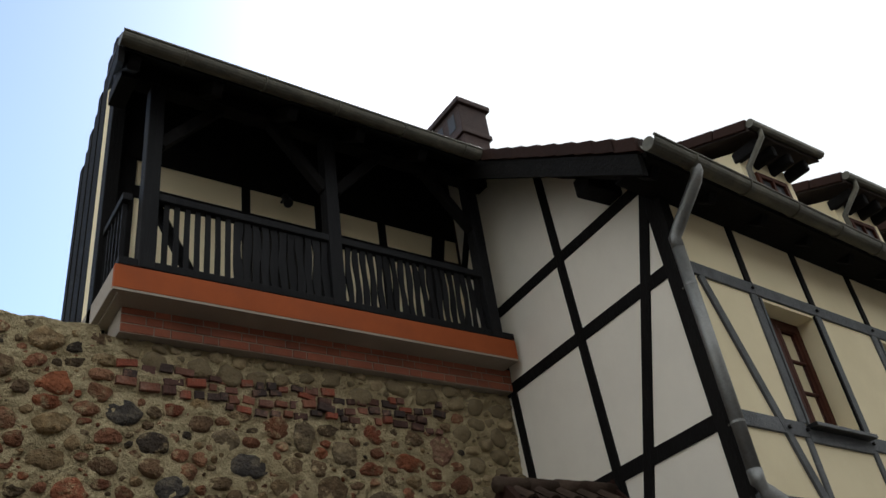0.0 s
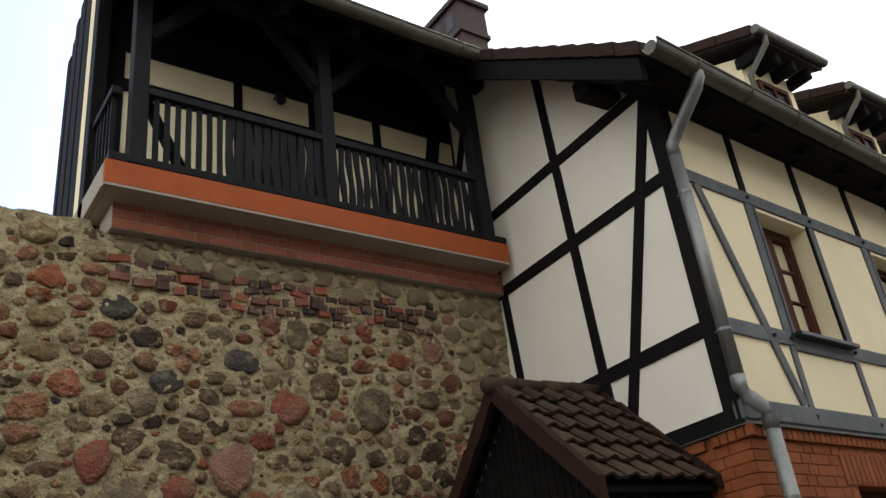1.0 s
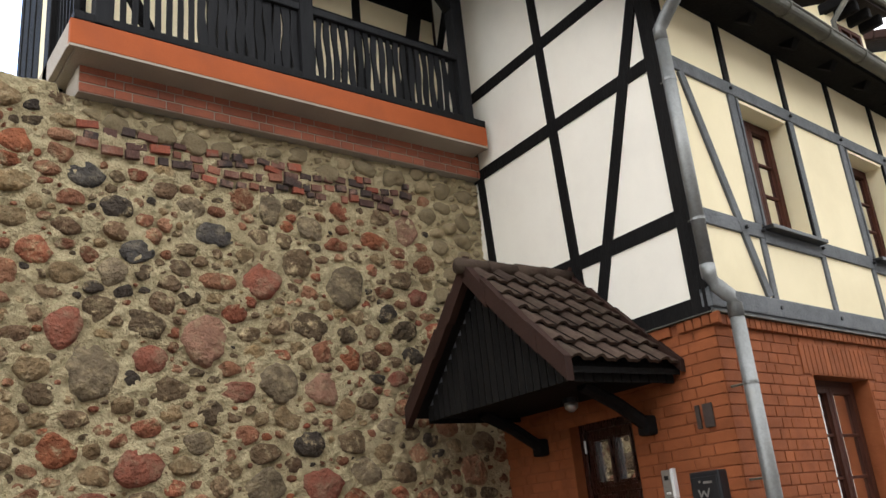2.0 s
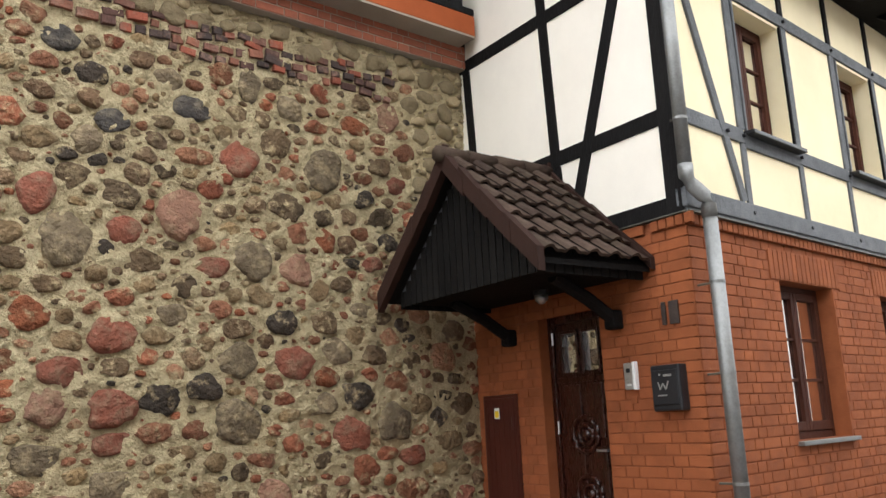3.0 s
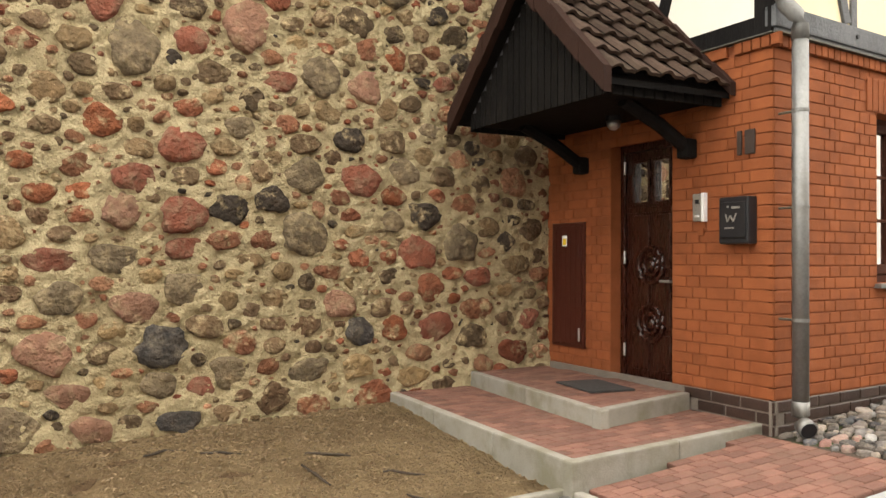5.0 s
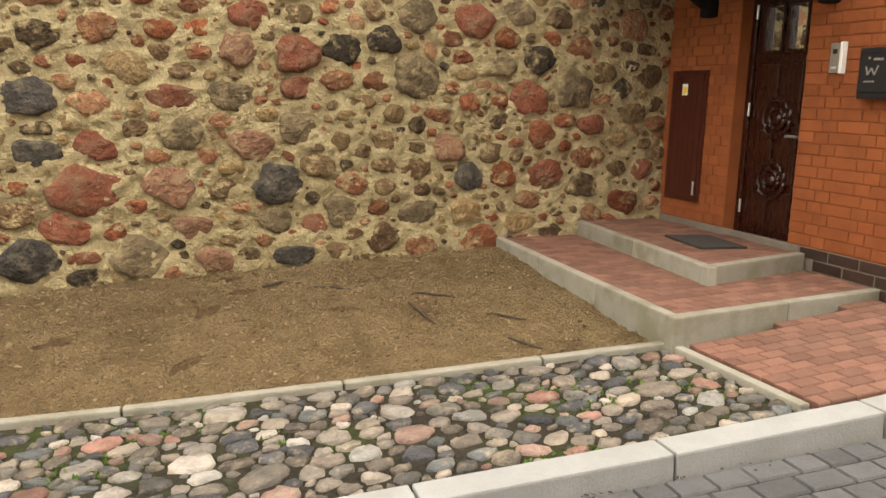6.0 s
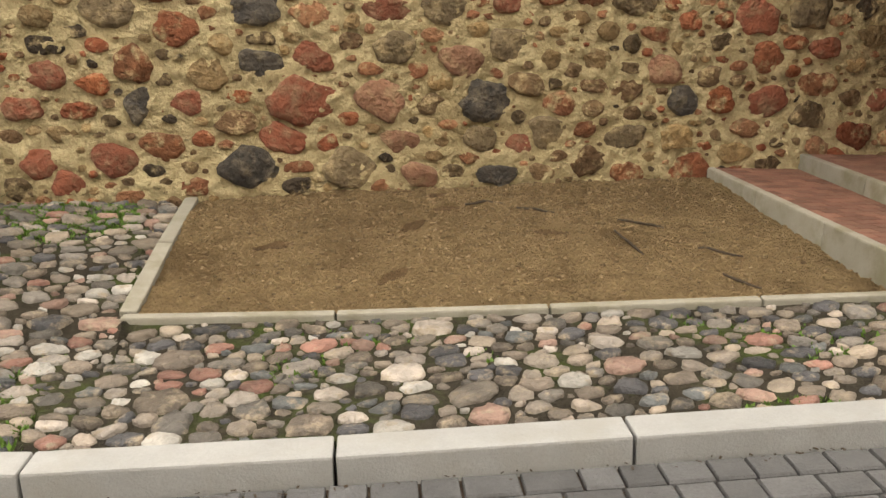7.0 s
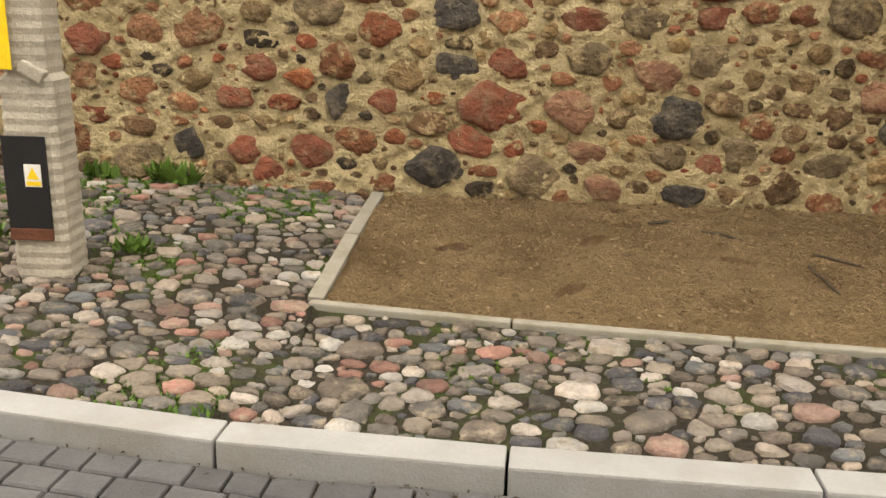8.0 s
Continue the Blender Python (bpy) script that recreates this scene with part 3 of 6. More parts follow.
# upper street front, cream plaster between grey timbers
upper_front = tagged(part("wall_upper_front", pierced(FRONT, 0.06, 9.0, TOP, EAVE + 0.25, -0.3, 0.0, HIGH_WINDOWS), "plaster"), "cream plastered half-timbered upper street front", "wall", kind="structure")
part("sill_beam", box(FRONT, -0.02, 9.0, -0.05, 0.035, 2.905, 3.05, 0.012), "timber_grey", upper_front)
part("corner_post", box(FRONT, -0.02, 0.11, -0.05, 0.026, 3.0, 5.8, 0.012), "timber", upper_front)
for z in (3.60, 4.855):
    x0 = 0.11
    for h in HIGH_WINDOWS + [(9.0, 9.0, 0, 0)]:
        if z < 4:
            part("rail", box(FRONT, x0, h[0] - 0.05, -0.02, 0.02, z - 0.06, z + 0.06, 0.008), "timber_grey", upper_front)
            x0 = h[1] + 0.05
    if z < 4:
        for h in HIGH_WINDOWS:
            part("rail", box(FRONT, h[0] - 0.05, h[1] + 0.05, -0.02, 0.022, z - 0.09, z + 0.025, 0.008), "timber_grey", upper_front)
    else:
        part("rail", box(FRONT, 0.11, 9.0, -0.02, 0.021, z - 0.055, z + 0.06, 0.008), "timber_grey", upper_front)
for k, a in enumerate([0.93 + 0.9775 * j for j in range(9)]):
    for z0, z1, w in ((3.05, 3.54, 0.075), (3.66, 4.80, 0.10), (4.915, 5.62, 0.085)):
        part("stud", box(FRONT, a - w / 2, a + w / 2, -0.02, 0.018, z0, z1, 0.008), "timber_grey" if z1 < 5 else "timber", upper_front)
    for z in (2.98, 3.60, 4.855):
        peg = rod([FRONT @ Vector((a + 0.0, 0.015, z)), FRONT @ Vector((a + 0.0, 0.045, z))], 0.016, 8)
        part("peg", peg, "black", upper_front)
part("brace", beam(FRONT, (0.22, 4.80), (0.84, 3.06), 0.085, -0.02, 0.023), "timber_grey", upper_front)
peg = rod([FRONT @ Vector((0.68, 0.015, 3.59)), FRONT @ Vector((0.68, 0.05, 3.59))], 0.016, 8)
part("peg", peg, "black", upper_front)


def window(name, m, hole, label, sill_mat, depth, sill_out):
    """A casement with two wings, glazing bars, sill, glass, curtains and near-black sheets painted as the shade of a
    room.
    """
    a0, a1, z0, z1 = hole
    w = thing(name, label, "window", "house windows", "structure")
    f, mid = -depth, (a0 + a1) / 2
    frame_bm = bmesh.new()
    for b in ((a0, a0 + 0.05, z0, z1), (a1 - 0.05, a1, z0, z1), (a0 + 0.05, a1 - 0.05, z1 - 0.05, z1), (a0 + 0.05, a1 - 0.05, z0, z0 + 0.06)):
        box(m, b[0], b[1], f - 0.06, f, b[2], b[3], 0.006, frame_bm)
    part("window_frame", frame_bm, "window_wood", w)
    for s0, s1 in ((a0 + 0.05, mid), (mid, a1 - 0.05)):
        wing = bmesh.new()
        for b in ((s0 + 0.002, s0 + 0.055, z0 + 0.062, z1 - 0.052), (s1 - 0.055, s1 - 0.002, z0 + 0.062, z1 - 0.052), (s0 + 0.055, s1 - 0.055, z1 - 0.11, z1 - 0.052), (s0 + 0.055, s1 - 0.055, z0 + 0.062, z0 + 0.135)):
            box(m, b[0], b[1], f - 0.045, f + 0.012, b[2], b[3], 0.006, wing)
        c = part("casement", wing, "window_wood", w)
        for k in (1, 2):
            z = z0 + 0.135 + (z1 - z0 - 0.245) * k / 3
            part("glazing_bar", box(m, s0 + 0.055, s1 - 0.055, f - 0.03, f - 0.004, z - 0.011, z + 0.011, 0.003), "window_wood", c)
        pane = part("pane", box(m, s0 + 0.05, s1 - 0.05, f - 0.026, f - 0.020, z0 + 0.12, z1 - 0.10), "glass", c)
        pane.visible_shadow = False
        if sill_mat == "zinc":
            continue
        folds = bmesh.new()
        rows = []
        for j in range(25):
            a = s0 + 0.05 + (s1 - s0 - 0.10) * j / 24
            o = f - 0.055 + 0.012 * math.sin(j * 1.9)
            rows.append((folds.verts.new(m @ Vector((a, o, z0 + 0.1))), folds.verts.new(m @ Vector((a, o, z1 - 0.08)))))
        keep = rows if s0 < mid - 0.1 else rows[-12:]
        for p, q in zip(keep, keep[1:]):
            folds.faces.new((p[0], q[0], q[1], p[1]))
        for v in [v for v in folds.verts if not v.link_faces]:
            folds.verts.remove(v)
        bmesh.ops.solidify(folds, geom=folds.faces[:], thickness=0.003)
        part("curtain", folds, "curtain", w)
    part("room", box(m, a0 - 0.05, a1 + 0.05, -1.2, -0.31, z0 - 0.05, z0 - 0.02), "room_shade", w)
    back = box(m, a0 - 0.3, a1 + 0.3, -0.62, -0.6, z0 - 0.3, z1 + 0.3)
    part("room", back, "room_shade", w)
    part("window_sill", box(m, a0 - 0.03, a1 + 0.04, f + 0.0, sill_out, z0 - 0.035, z0 - 0.002, 0.006), sill_mat, w)
    return w


for k, h in enumerate(LOW_WINDOWS):
    window(f"window_{k + 1}", FRONT, h, "brown wooden casement window with a metal sill in red brick", "zinc", 0.14, 0.05)
for k, h in enumerate(HIGH_WINDOWS):
    window(f"window_{k + 5}", FRONT, h, "brown wooden casement window between grey timbers", "black", 0.16, 0.10)
for h in HIGH_WINDOWS:
    for a in (h[0] - 0.001, h[1] + 0.001):
        part("reveal", box(FRONT, a - 0.012, a + 0.012, -0.16, 0.004, h[2], h[3], 0.003), "plaster", upper_front)
        part("reveal_board", box(FRONT, a - 0.014, a + 0.014, 0.004, 0.027, h[2], h[3], 0.003), "timber_grey" if a < h[0] + 0.1 else "timber", upper_front)
    part("reveal", box(FRONT, h[0], h[1], -0.16, 0.004, h[3] - 0.014, h[3] + 0.01, 0.003), "plaster", upper_front)

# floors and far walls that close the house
part("house_core", box(ONE, 0.35, 8.7, -2.1, 3.0, TOP - 0.02, TOP + 0.05), "room_shade", wall_front)
tagged(part("wall_back", box(ONE, -3.1, 8.8, 3.9, 4.2, -0.1, 7.2), "plaster"), "plain plastered rear wall of the house", "wall", kind="structure")
tagged(part("wall_east", box(ONE, 8.55, 8.8, -2.4, 3.9, -0.1, 7.2), "plaster"), "plain plastered end wall of the house", "wall", kind="structure")


# ---- roof ----
def verge_x(y):
    """The gable overhang runs beside the door wall."""
    return -0.58 + 0.098 * (y + 0.95)


def roof_slab(corners, thick, lift=0.0):
    """A slab of the roof over four places (x, y, fall), fall being the y that gives the height."""
    bm = bmesh.new()
    vs = [bm.verts.new((x, y, roof_z(f) + lift - d)) for d in (0, thick) for x, y, f in corners]
    for f in ((0, 1, 2, 3), (4, 5, 6, 7), (0, 1, 5, 4), (1, 2, 6, 5), (2, 3, 7, 6), (3, 0, 4, 7)):
        bm.faces.new([vs[k] for k in f])
    return bm


def street_slab(y0, y1, inset, thick, lift=0.0):
    def fall_back(x, y):
        return x, y + TURN * (x + 0.183), y
    return roof_slab([fall_back(verge_x(y0) + inset, y0), fall_back(9.2 - inset, y0), fall_back(9.2 - inset, y1), fall_back(verge_x(y1) + inset, y1)], thick, lift)


RIDGE = 1.7
house_roof = thing("roof", "dark brown tiled pitched house roof with wide black eaves", "roof", kind="structure")
part("tiles", street_slab(-2.86, RIDGE, 0.0, 0.06), "roof", house_roof)
part("tiles", roof_slab([(-4.12, -0.86, -0.86), (-0.56, -0.86, -0.86), (-0.30, RIDGE, RIDGE), (-3.70, RIDGE, RIDGE)], 0.06), "roof", house_roof)
part("soffit", street_slab(-2.80, RIDGE, 0.06, 0.05, -0.07), "soffit", house_roof)
part("soffit", roof_slab([(-4.04, -0.80, -0.80), (-0.50, -0.80, -0.80), (-0.25, RIDGE, RIDGE), (-3.63, RIDGE, RIDGE)], 0.05, -0.07), "soffit", house_roof)
rear = bmesh.new()
vs = [rear.verts.new(p) for p in ((-3.45, RIDGE, roof_z(RIDGE)), (9.2, RIDGE, roof_z(RIDGE)), (9.2, 4.6, roof_z(RIDGE) - 2.2), (-2.6, 4.6, roof_z(RIDGE) - 2.2))]
rear.faces.new(vs)
bmesh.ops.solidify(rear, geom=rear.faces[:], thickness=0.08)
part("tiles", rear, "roof", house_roof)
# verge tiles down the gable edge, one beside the other
for k in range(9):
    y1 = -0.95 - 0.21 * k
    y0 = y1 - 0.225
    bm = bmesh.new()
    c = [(verge_x(y0) - 0.03, y0, roof_z(y0) + 0.045), (verge_x(y1) - 0.03, y1, roof_z(y1) + 0.02), (verge_x(y1) - 0.03, y1, roof_z(y1) - 0.10), (verge_x(y0) - 0.03, y0, roof_z(y0) - 0.085)]
    e = [(x + 0.26, y, z + (0.03 if j < 2 else 0)) for j, (x, y, z) in enumerate(c)]
    a = [bm.verts.new(p) for p in c]
    b = [bm.verts.new(p) for p in e]
    bm.faces.new(a)
    bm.faces.new(b)
    for j in range(4):
        bm.faces.new((a[j], a[(j + 1) % 4], b[(j + 1) % 4], b[j]))
    part("verge_tile", bm, "verge", house_roof)
part("barge_board", prism(Matrix.Translation((verge_x(0) + 0.02, 0, 0)) @ Matrix.Rotation(math.pi / 2 - math.atan(0.098), 4, "Z"), [(-2.84, roof_z(-2.84) - 0.1), (-0.5, roof_z(-0.5) - 0.1), (-0.5, roof_z(-0.5) - 0.32), (-2.84, roof_z(-2.84) - 0.30)], -0.02, 0.03), "soffit", house_roof)
END = Matrix.Translation((-4.08, -0.84, 0)) @ Matrix.Rotation(math.pi / 2 - math.atan(0.165), 4, "Z")
part("barge_board", prism(END, [(0.0, roof_z(-0.84) - 0.08), (2.5, roof_z(1.62) - 0.08), (2.5, roof_z(1.62) - 0.3), (0, roof_z(-0.84) - 0.28)], -0.02, 0.03), "soffit", house_roof)
# rafters under both eaves
for k in range(13):
    x = -0.52 + 0.72 * k
    bm = bmesh.new()
    m = Matrix.Translation((x, -2.78, roof_z(-2.78) - 0.13)) @ Matrix.Rotation(math.atan(0.75), 4, "X")
    box(m, -0.05, 0.05, 0, 1.2, -0.13, 0.0, 0.012, bm)
    bm.transform(SHEAR)
    part("rafter", bm, "timber", house_roof)
for k in range(6):
    x = -3.95 + 0.7 * k
    bm = bmesh.new()
    m = Matrix.Translation((x, -0.76, roof_z(-0.76) - 0.13)) @ Matrix.Rotation(math.atan(0.75), 4, "X")
    box(m, -0.05, 0.05, 0, 3.0 if k else 0.75, -0.13, 0.0, 0.012, bm)
    part("rafter", bm, "timber", house_roof)
part("eaves_board", box(SHEAR, -0.72, 9.1, -2.84, -2.80, 5.45, 5.62, 0.006), "soffit", house_roof)
part("soffit_board", box(SHEAR, -0.66, 9.0, -2.80, -2.44, 5.48, 5.50), "soffit", house_roof)


def gutter(name, x0, x1, y, z, r, parent_label, lay_along=ONE):
    """A half-round gutter along the eaves with a rolled front lip and seams."""
    g = thing(name, parent_label, "gutter")
    bm = bmesh.new()
    prof = [(r * math.cos(a), r * math.sin(a)) for a in (math.pi + math.pi * k / 10 for k in range(11))]
    prof += [(p * 0.93, q * 0.93) for p, q in reversed(prof)]
    ends = []
    for x in (x0, x1):
        ends.append([bm.verts.new((x, y + p, z + q)) for p, q in prof])
    for k in range(len(prof)):
        j = (k + 1) % len(prof)
        bm.faces.new((ends[0][k], ends[0][j], ends[1][j], ends[1][k]))
    bm.faces.new(ends[0])
    bm.faces.new(ends[1])
    lip = rod([(x0, y - r, z + 0.004), (x1, y - r, z + 0.004)], 0.012, 8)
    cap = rod([(x0 - 0.004, y, z - r * 0.45), (x0 + 0.006, y, z - r * 0.45)], r * 0.75, 14)
    for name_of, piece in (("trough", bm), ("lip", lip), ("end_cap", cap)):
        piece.transform(lay_along)
        part(name_of, piece, "zinc_old", g)
    x = x0 + 0.5
    while x < x1:
        hoop = bmesh.new()
        rod([(x, y + 1.04 * r * math.cos(a), z + 1.04 * r * math.sin(a)) for a in (math.pi + math.pi * k / 10 for k in range(11))], 0.009, 6, hoop)
        hoop.transform(lay_along)
        part("bracket", hoop, "zinc_old", g)
        x += 0.7
    return g


gutter("eaves_gutter", -0.80, 9.0, -2.93, 5.50, 0.075, "weathered zinc gutter along the street eaves", SHEAR)
gutter("eaves_gutter", -4.12, -0.62, -0.93, 6.99, 0.075, "weathered zinc gutter along the loggia eaves")

pipe = thing("downpipe", "grey zinc downpipe with an elbow at the house corner", "downpipe")
px, py, qx, qy = -0.235, -2.54, -0.125, -2.615       # the pipe beside the corner post and the one before the bricks
part("swan_neck", rod([(-0.26, -2.935, 5.50), (-0.26, -2.935, 5.40), (-0.26, -2.90, 5.34), (px, -2.60, 5.10), (px, py, 5.04), (px, py, 4.94)], 0.05, 14), "zinc", pipe, smooth=True)
part("upper_pipe", rod([(px, py, 4.96), (px, py, 3.15)], 0.049, 14), "zinc", pipe, smooth=True)
part("elbow", rod([(px, py, 3.18), (px, py, 3.10), (px + 0.03, py - 0.02, 3.03), (qx - 0.02, qy + 0.01, 2.95), (qx, qy, 2.89), (qx, qy, 2.80)], 0.053, 14), "zinc", pipe, smooth=True)
part("lower_pipe", rod([(qx, qy, 2.84), (qx, qy, 0.52)], 0.05, 14), "zinc", pipe, smooth=True)
part("shoe", rod([(qx, qy, 0.56), (qx, qy, 0.47), (qx - 0.02, qy - 0.03, 0.425), (qx - 0.05, qy - 0.09, 0.40)], [0.054, 0.054, 0.056, 0.06], 14), "zinc", pipe, smooth=True)
# solid black disc on the closed end, painted as shade inside the pipe
part("opening", rod([(qx - 0.0502, qy - 0.0904, 0.3998), (qx - 0.052, qy - 0.094, 0.3985)], 0.05, 14), "black", pipe)
for z in (4.6, 3.5):
    part("clamp", rod([(px, py, z), (px, py, z + 0.02)], 0.0515, 14), "zinc", pipe)
for z in (2.35, 1.75, 1.05):
    part("clamp", rod([(qx, qy, z), (qx, qy, z + 0.02)], 0.0525, 14), "zinc", pipe)
for z in (4.62, 3.52):
    part("clamp_arm", rod([(px, py, z), (px, -2.46, z)], 0.008, 6), "zinc_old", pipe)
for z in (2.36, 1.76, 1.06):
    part("clamp_arm", rod([(qx, qy, z), (qx, -2.46, z)], 0.008, 6), "zinc_old", pipe)


def dormer(x):
    d = thing("dormer", "cream shed dormer with a dark overhanging roof", "dormer", "roof dormers", at=(x, -2.0 + TURN * (x + 0.183), 6.33))
    m = Matrix.Translation((0, 0, 0))
    yf = 0.05
    body = bmesh.new()
    prof = [(yf, -0.35), (yf, 1.13), (1.6, 1.75), (1.6, 0.8)]
    lo = [body.verts.new((0, y, z)) for y, z in prof]
    hi = [body.verts.new((0.98, y, z)) for y, z in prof]
    body.faces.new(lo)
    body.faces.new(hi)
    for k in range(4):
        body.faces.new((lo[k], lo[(k + 1) % 4], hi[(k + 1) % 4], hi[k]))
    part("wall", body, "plaster", d)
    cap = bmesh.new()
    prof = [(-0.30, 1.12), (-0.30, 1.24), (1.9, 2.12), (1.9, 2.0)]
    lo = [cap.verts.new((-0.17, y, z)) for y, z in prof]
    hi = [cap.verts.new((1.16, y, z)) for y, z in prof]
    cap.faces.new(lo)
    cap.faces.new(hi)
    for k in range(4):
        cap.faces.new((lo[k], lo[(k + 1) % 4], hi[(k + 1) % 4], hi[k]))
    part("roof", cap, "roof", d)
    for k in range(5):
        y = -0.30 + 0.42 * k
        z = 1.24 + 0.40 * (y + 0.30)
        mm = Matrix.Translation((0, y, z)) @ Matrix.Rotation(math.atan(0.4), 4, "X")
        part("verge_tile", box(mm, -0.20, 0.02, 0.0, 0.44, -0.09, 0.035 + 0.006 * k, 0.012), "verge", d)
    for k in range(4):
        xx = 0.02 + 0.31 * k
        part("rafter_end", box(Matrix.Translation((0, 0, 0)), xx - 0.045, xx + 0.045, -0.24, 0.1, 0.98, 1.13, 0.03), "timber", d)
    part("gutter", rod([(-0.18, -0.34, 1.20), (1.17, -0.34, 1.20)], 0.055, 10), "zinc_old", d)
    part("downpipe", rod([(-0.02, -0.34, 1.17), (-0.02, -0.33, 1.06), (-0.05, -0.06, 0.80), (-0.05, -0.05, 0.2)], 0.035, 8), "zinc_old", d, smooth=True)
    fr = bmesh.new()
    for b in ((0.20, 0.26, 0.15, 0.88), (0.72, 0.78, 0.15, 0.88), (0.26, 0.72, 0.82, 0.88), (0.26, 0.72, 0.15, 0.21), (0.47, 0.51, 0.21, 0.82)):
        box(ONE, b[0], b[1], 0.0, 0.06, b[2], b[3], 0.005, fr)
    wn = part("window", fr, "window_wood", d)
    part("pane", box(ONE, 0.25, 0.73, 0.035, 0.042, 0.2, 0.83), "black", wn)
    return d


first = dormer(2.57)
for k in (1, 2):
    copy_thing(first, pose(2.57 + 2.05 * k, -2.0 + TURN * (2.753 + 2.05 * k), 6.33))

chimney = thing("chimney", "dark clinker brick chimney with a flat cap", "chimney")
part("shaft", box(ONE, 0.97, 1.42, 1.0, 1.95, 8.11, 9.79, 0.01), "chimney", chimney)
part("collar", box(ONE, 0.93, 1.46, 0.96, 1.99, 9.43, 9.51, 0.012), "chimney", chimney)
part("head", box(ONE, 0.95, 1.44, 0.98, 1.97, 9.51, 9.97, 0.012), "chimney", chimney)
part("cap", box(ONE, 0.90, 1.49, 0.93, 2.02, 9.97, 10.06, 0.015), "chimney", chimney)
# solid black boxes: the dark of the flue holes is put into colour
for y in (1.12, 1.42, 1.72):
    part("flue_opening", box(ONE, 0.944, 0.99, y, y + 0.16, 9.59, 9.87), "black", chimney)

# ---- loggia above the old wall ----
ZB = 5.26
balcony = thing("balcony_floor", "loggia floor slab with an orange fascia above the stone wall", "balcony", kind="structure")
XL, XR, YB = -3.87, -0.09, -0.35
part("fascia", box(ONE, XL, XR, YB, YB + 0.05, ZB - 0.20, ZB, 0.008), "orange", balcony)
part("fascia", box(ONE, XL, XL + 0.05, YB + 0.05, 0.9, ZB - 0.20, ZB - 0.002, 0.008), "render", balcony)
part("slab", box(ONE, XL + 0.05, XR + 0.0, YB + 0.05, 1.3, ZB - 0.215, ZB - 0.01), "render", balcony)
part("drip", prism(ONE, [(XL, ZB - 0.20), (XR, ZB - 0.20), (XR, ZB - 0.22), (XL, ZB - 0.22)], YB + 0.003, YB + 0.05), "render", balcony)
band = tagged(part("brick_band", box(ONE, -3.74, -0.01, -0.10, 0.25, 4.835, ZB - 0.216), "render"), "red brick band under the loggia floor", "wall", kind="structure")

railing = thing("railing", "black loggia railing of wavy upright slats", "railing")
part("bottom_rail", box(ONE, XL + 0.02, XR, YB + 0.0, YB + 0.09, ZB + 0.004, ZB + 0.075, 0.01), "rail_timber", railing)
part("top_rail", box(ONE, XL + 0.22, XR - 0.2, YB + 0.0, YB + 0.09, ZB + 0.67, ZB + 0.74, 0.012), "rail_timber", railing)
part("side_rail", box(ONE, XL + 0.03, XL + 0.11, YB + 0.09, 0.75, ZB + 0.005, ZB + 0.07, 0.01), "rail_timber", railing)
part("side_rail", box(ONE, XL + 0.03, XL + 0.11, YB + 0.09, 0.75, ZB + 0.67, ZB + 0.74, 0.01), "rail_timber", railing)


def slat(p, q, wide, wave, seed):
    """One sawn slat from p to q with a waney edge."""
    bm = bmesh.new()
    rnd = random.Random(seed)
    ph, ph2 = rnd.uniform(0, 6.28), rnd.uniform(0, 6.28)
    way = Vector((0, 1, 0)) if abs(q[0] - p[0]) + 1 > 1 and p[3] else Vector((1, 0, 0))
    rows = []
    for k in range(8):
        f = k / 7
        c = Vector(p[:3]).lerp(Vector(q[:3]), f) + way * wave * math.sin(ph + f * 6.5)
        w = wide * (1 + (0.18 if wave > 0.005 else 0.02) * math.sin(ph2 + f * 9)) / 2
        out = way.cross(Vector((0, 0, 1))) * 0.011
        rows.append([bm.verts.new(c + s * w * way + t * out) for s, t in ((-1, -1), (1, -1), (1, 1), (-1, 1))])
    for a, b in zip(rows, rows[1:]):
        for j in range(4):
            bm.faces.new((a[j], a[(j + 1) % 4], b[(j + 1) % 4], b[j]))
    bm.faces.new(rows[0])
    bm.faces.new(rows[-1])
    return bm


x, k = XL + 0.28, 0
while x < XR - 0.12:
    wavy = x > -2.92
    part("slat", slat((x, YB + 0.045, ZB + 0.06, False), (x, YB + 0.045, ZB + 0.68, False), (0.066 if x < -2.0 else 0.05) if wavy else 0.042, 0.008 if wavy else 0.001, k), "rail_timber", railing)
    x += 0.08 if wavy else 0.086
    k += 1
for j in range(9):
    y = YB + 0.16 + 0.1 * j
    part("slat", slat((XL + 0.07, y, ZB + 0.05, True), (XL + 0.07, y, ZB + 0.68, True), 0.04, 0.001, 100 + j), "rail_timber", railing)

loggia = thing("loggia_frame", "black timber posts, plate and braces of the loggia", "timber frame")
zt = roof_z(-0.35) - 0.30
for x in (-3.645, -2.0, -0.30):
    part("post", box(ONE, x - 0.065, x + 0.065, YB - 0.01, YB + 0.12, ZB + 0.004, zt, 0.012), "rail_timber", loggia)
part("plate", box(ONE, -4.0, -0.06, YB - 0.02, YB + 0.14, zt, zt + 0.17, 0.012), "timber", loggia)
for x in (-3.645, -2.0, -0.30):
    for s in (-1, 1):
        if -3.95 < x + s * 0.6 < -0.1:
            bm = beam(Matrix.Translation((0, YB + 0.05, 0)), (x + s * 0.05, zt - 0.62), (x + s * 0.58, zt), 0.10, -0.045, 0.045, 0.01)
            part("brace", bm, "timber", loggia)

part("corner_brace", beam(Matrix.Translation((0, YB + 0.15, 0)), (-3.56, ZB + 0.70), (-3.22, ZB + 0.05), 0.085, -0.03, 0.03, 0.008), "timber", loggia)

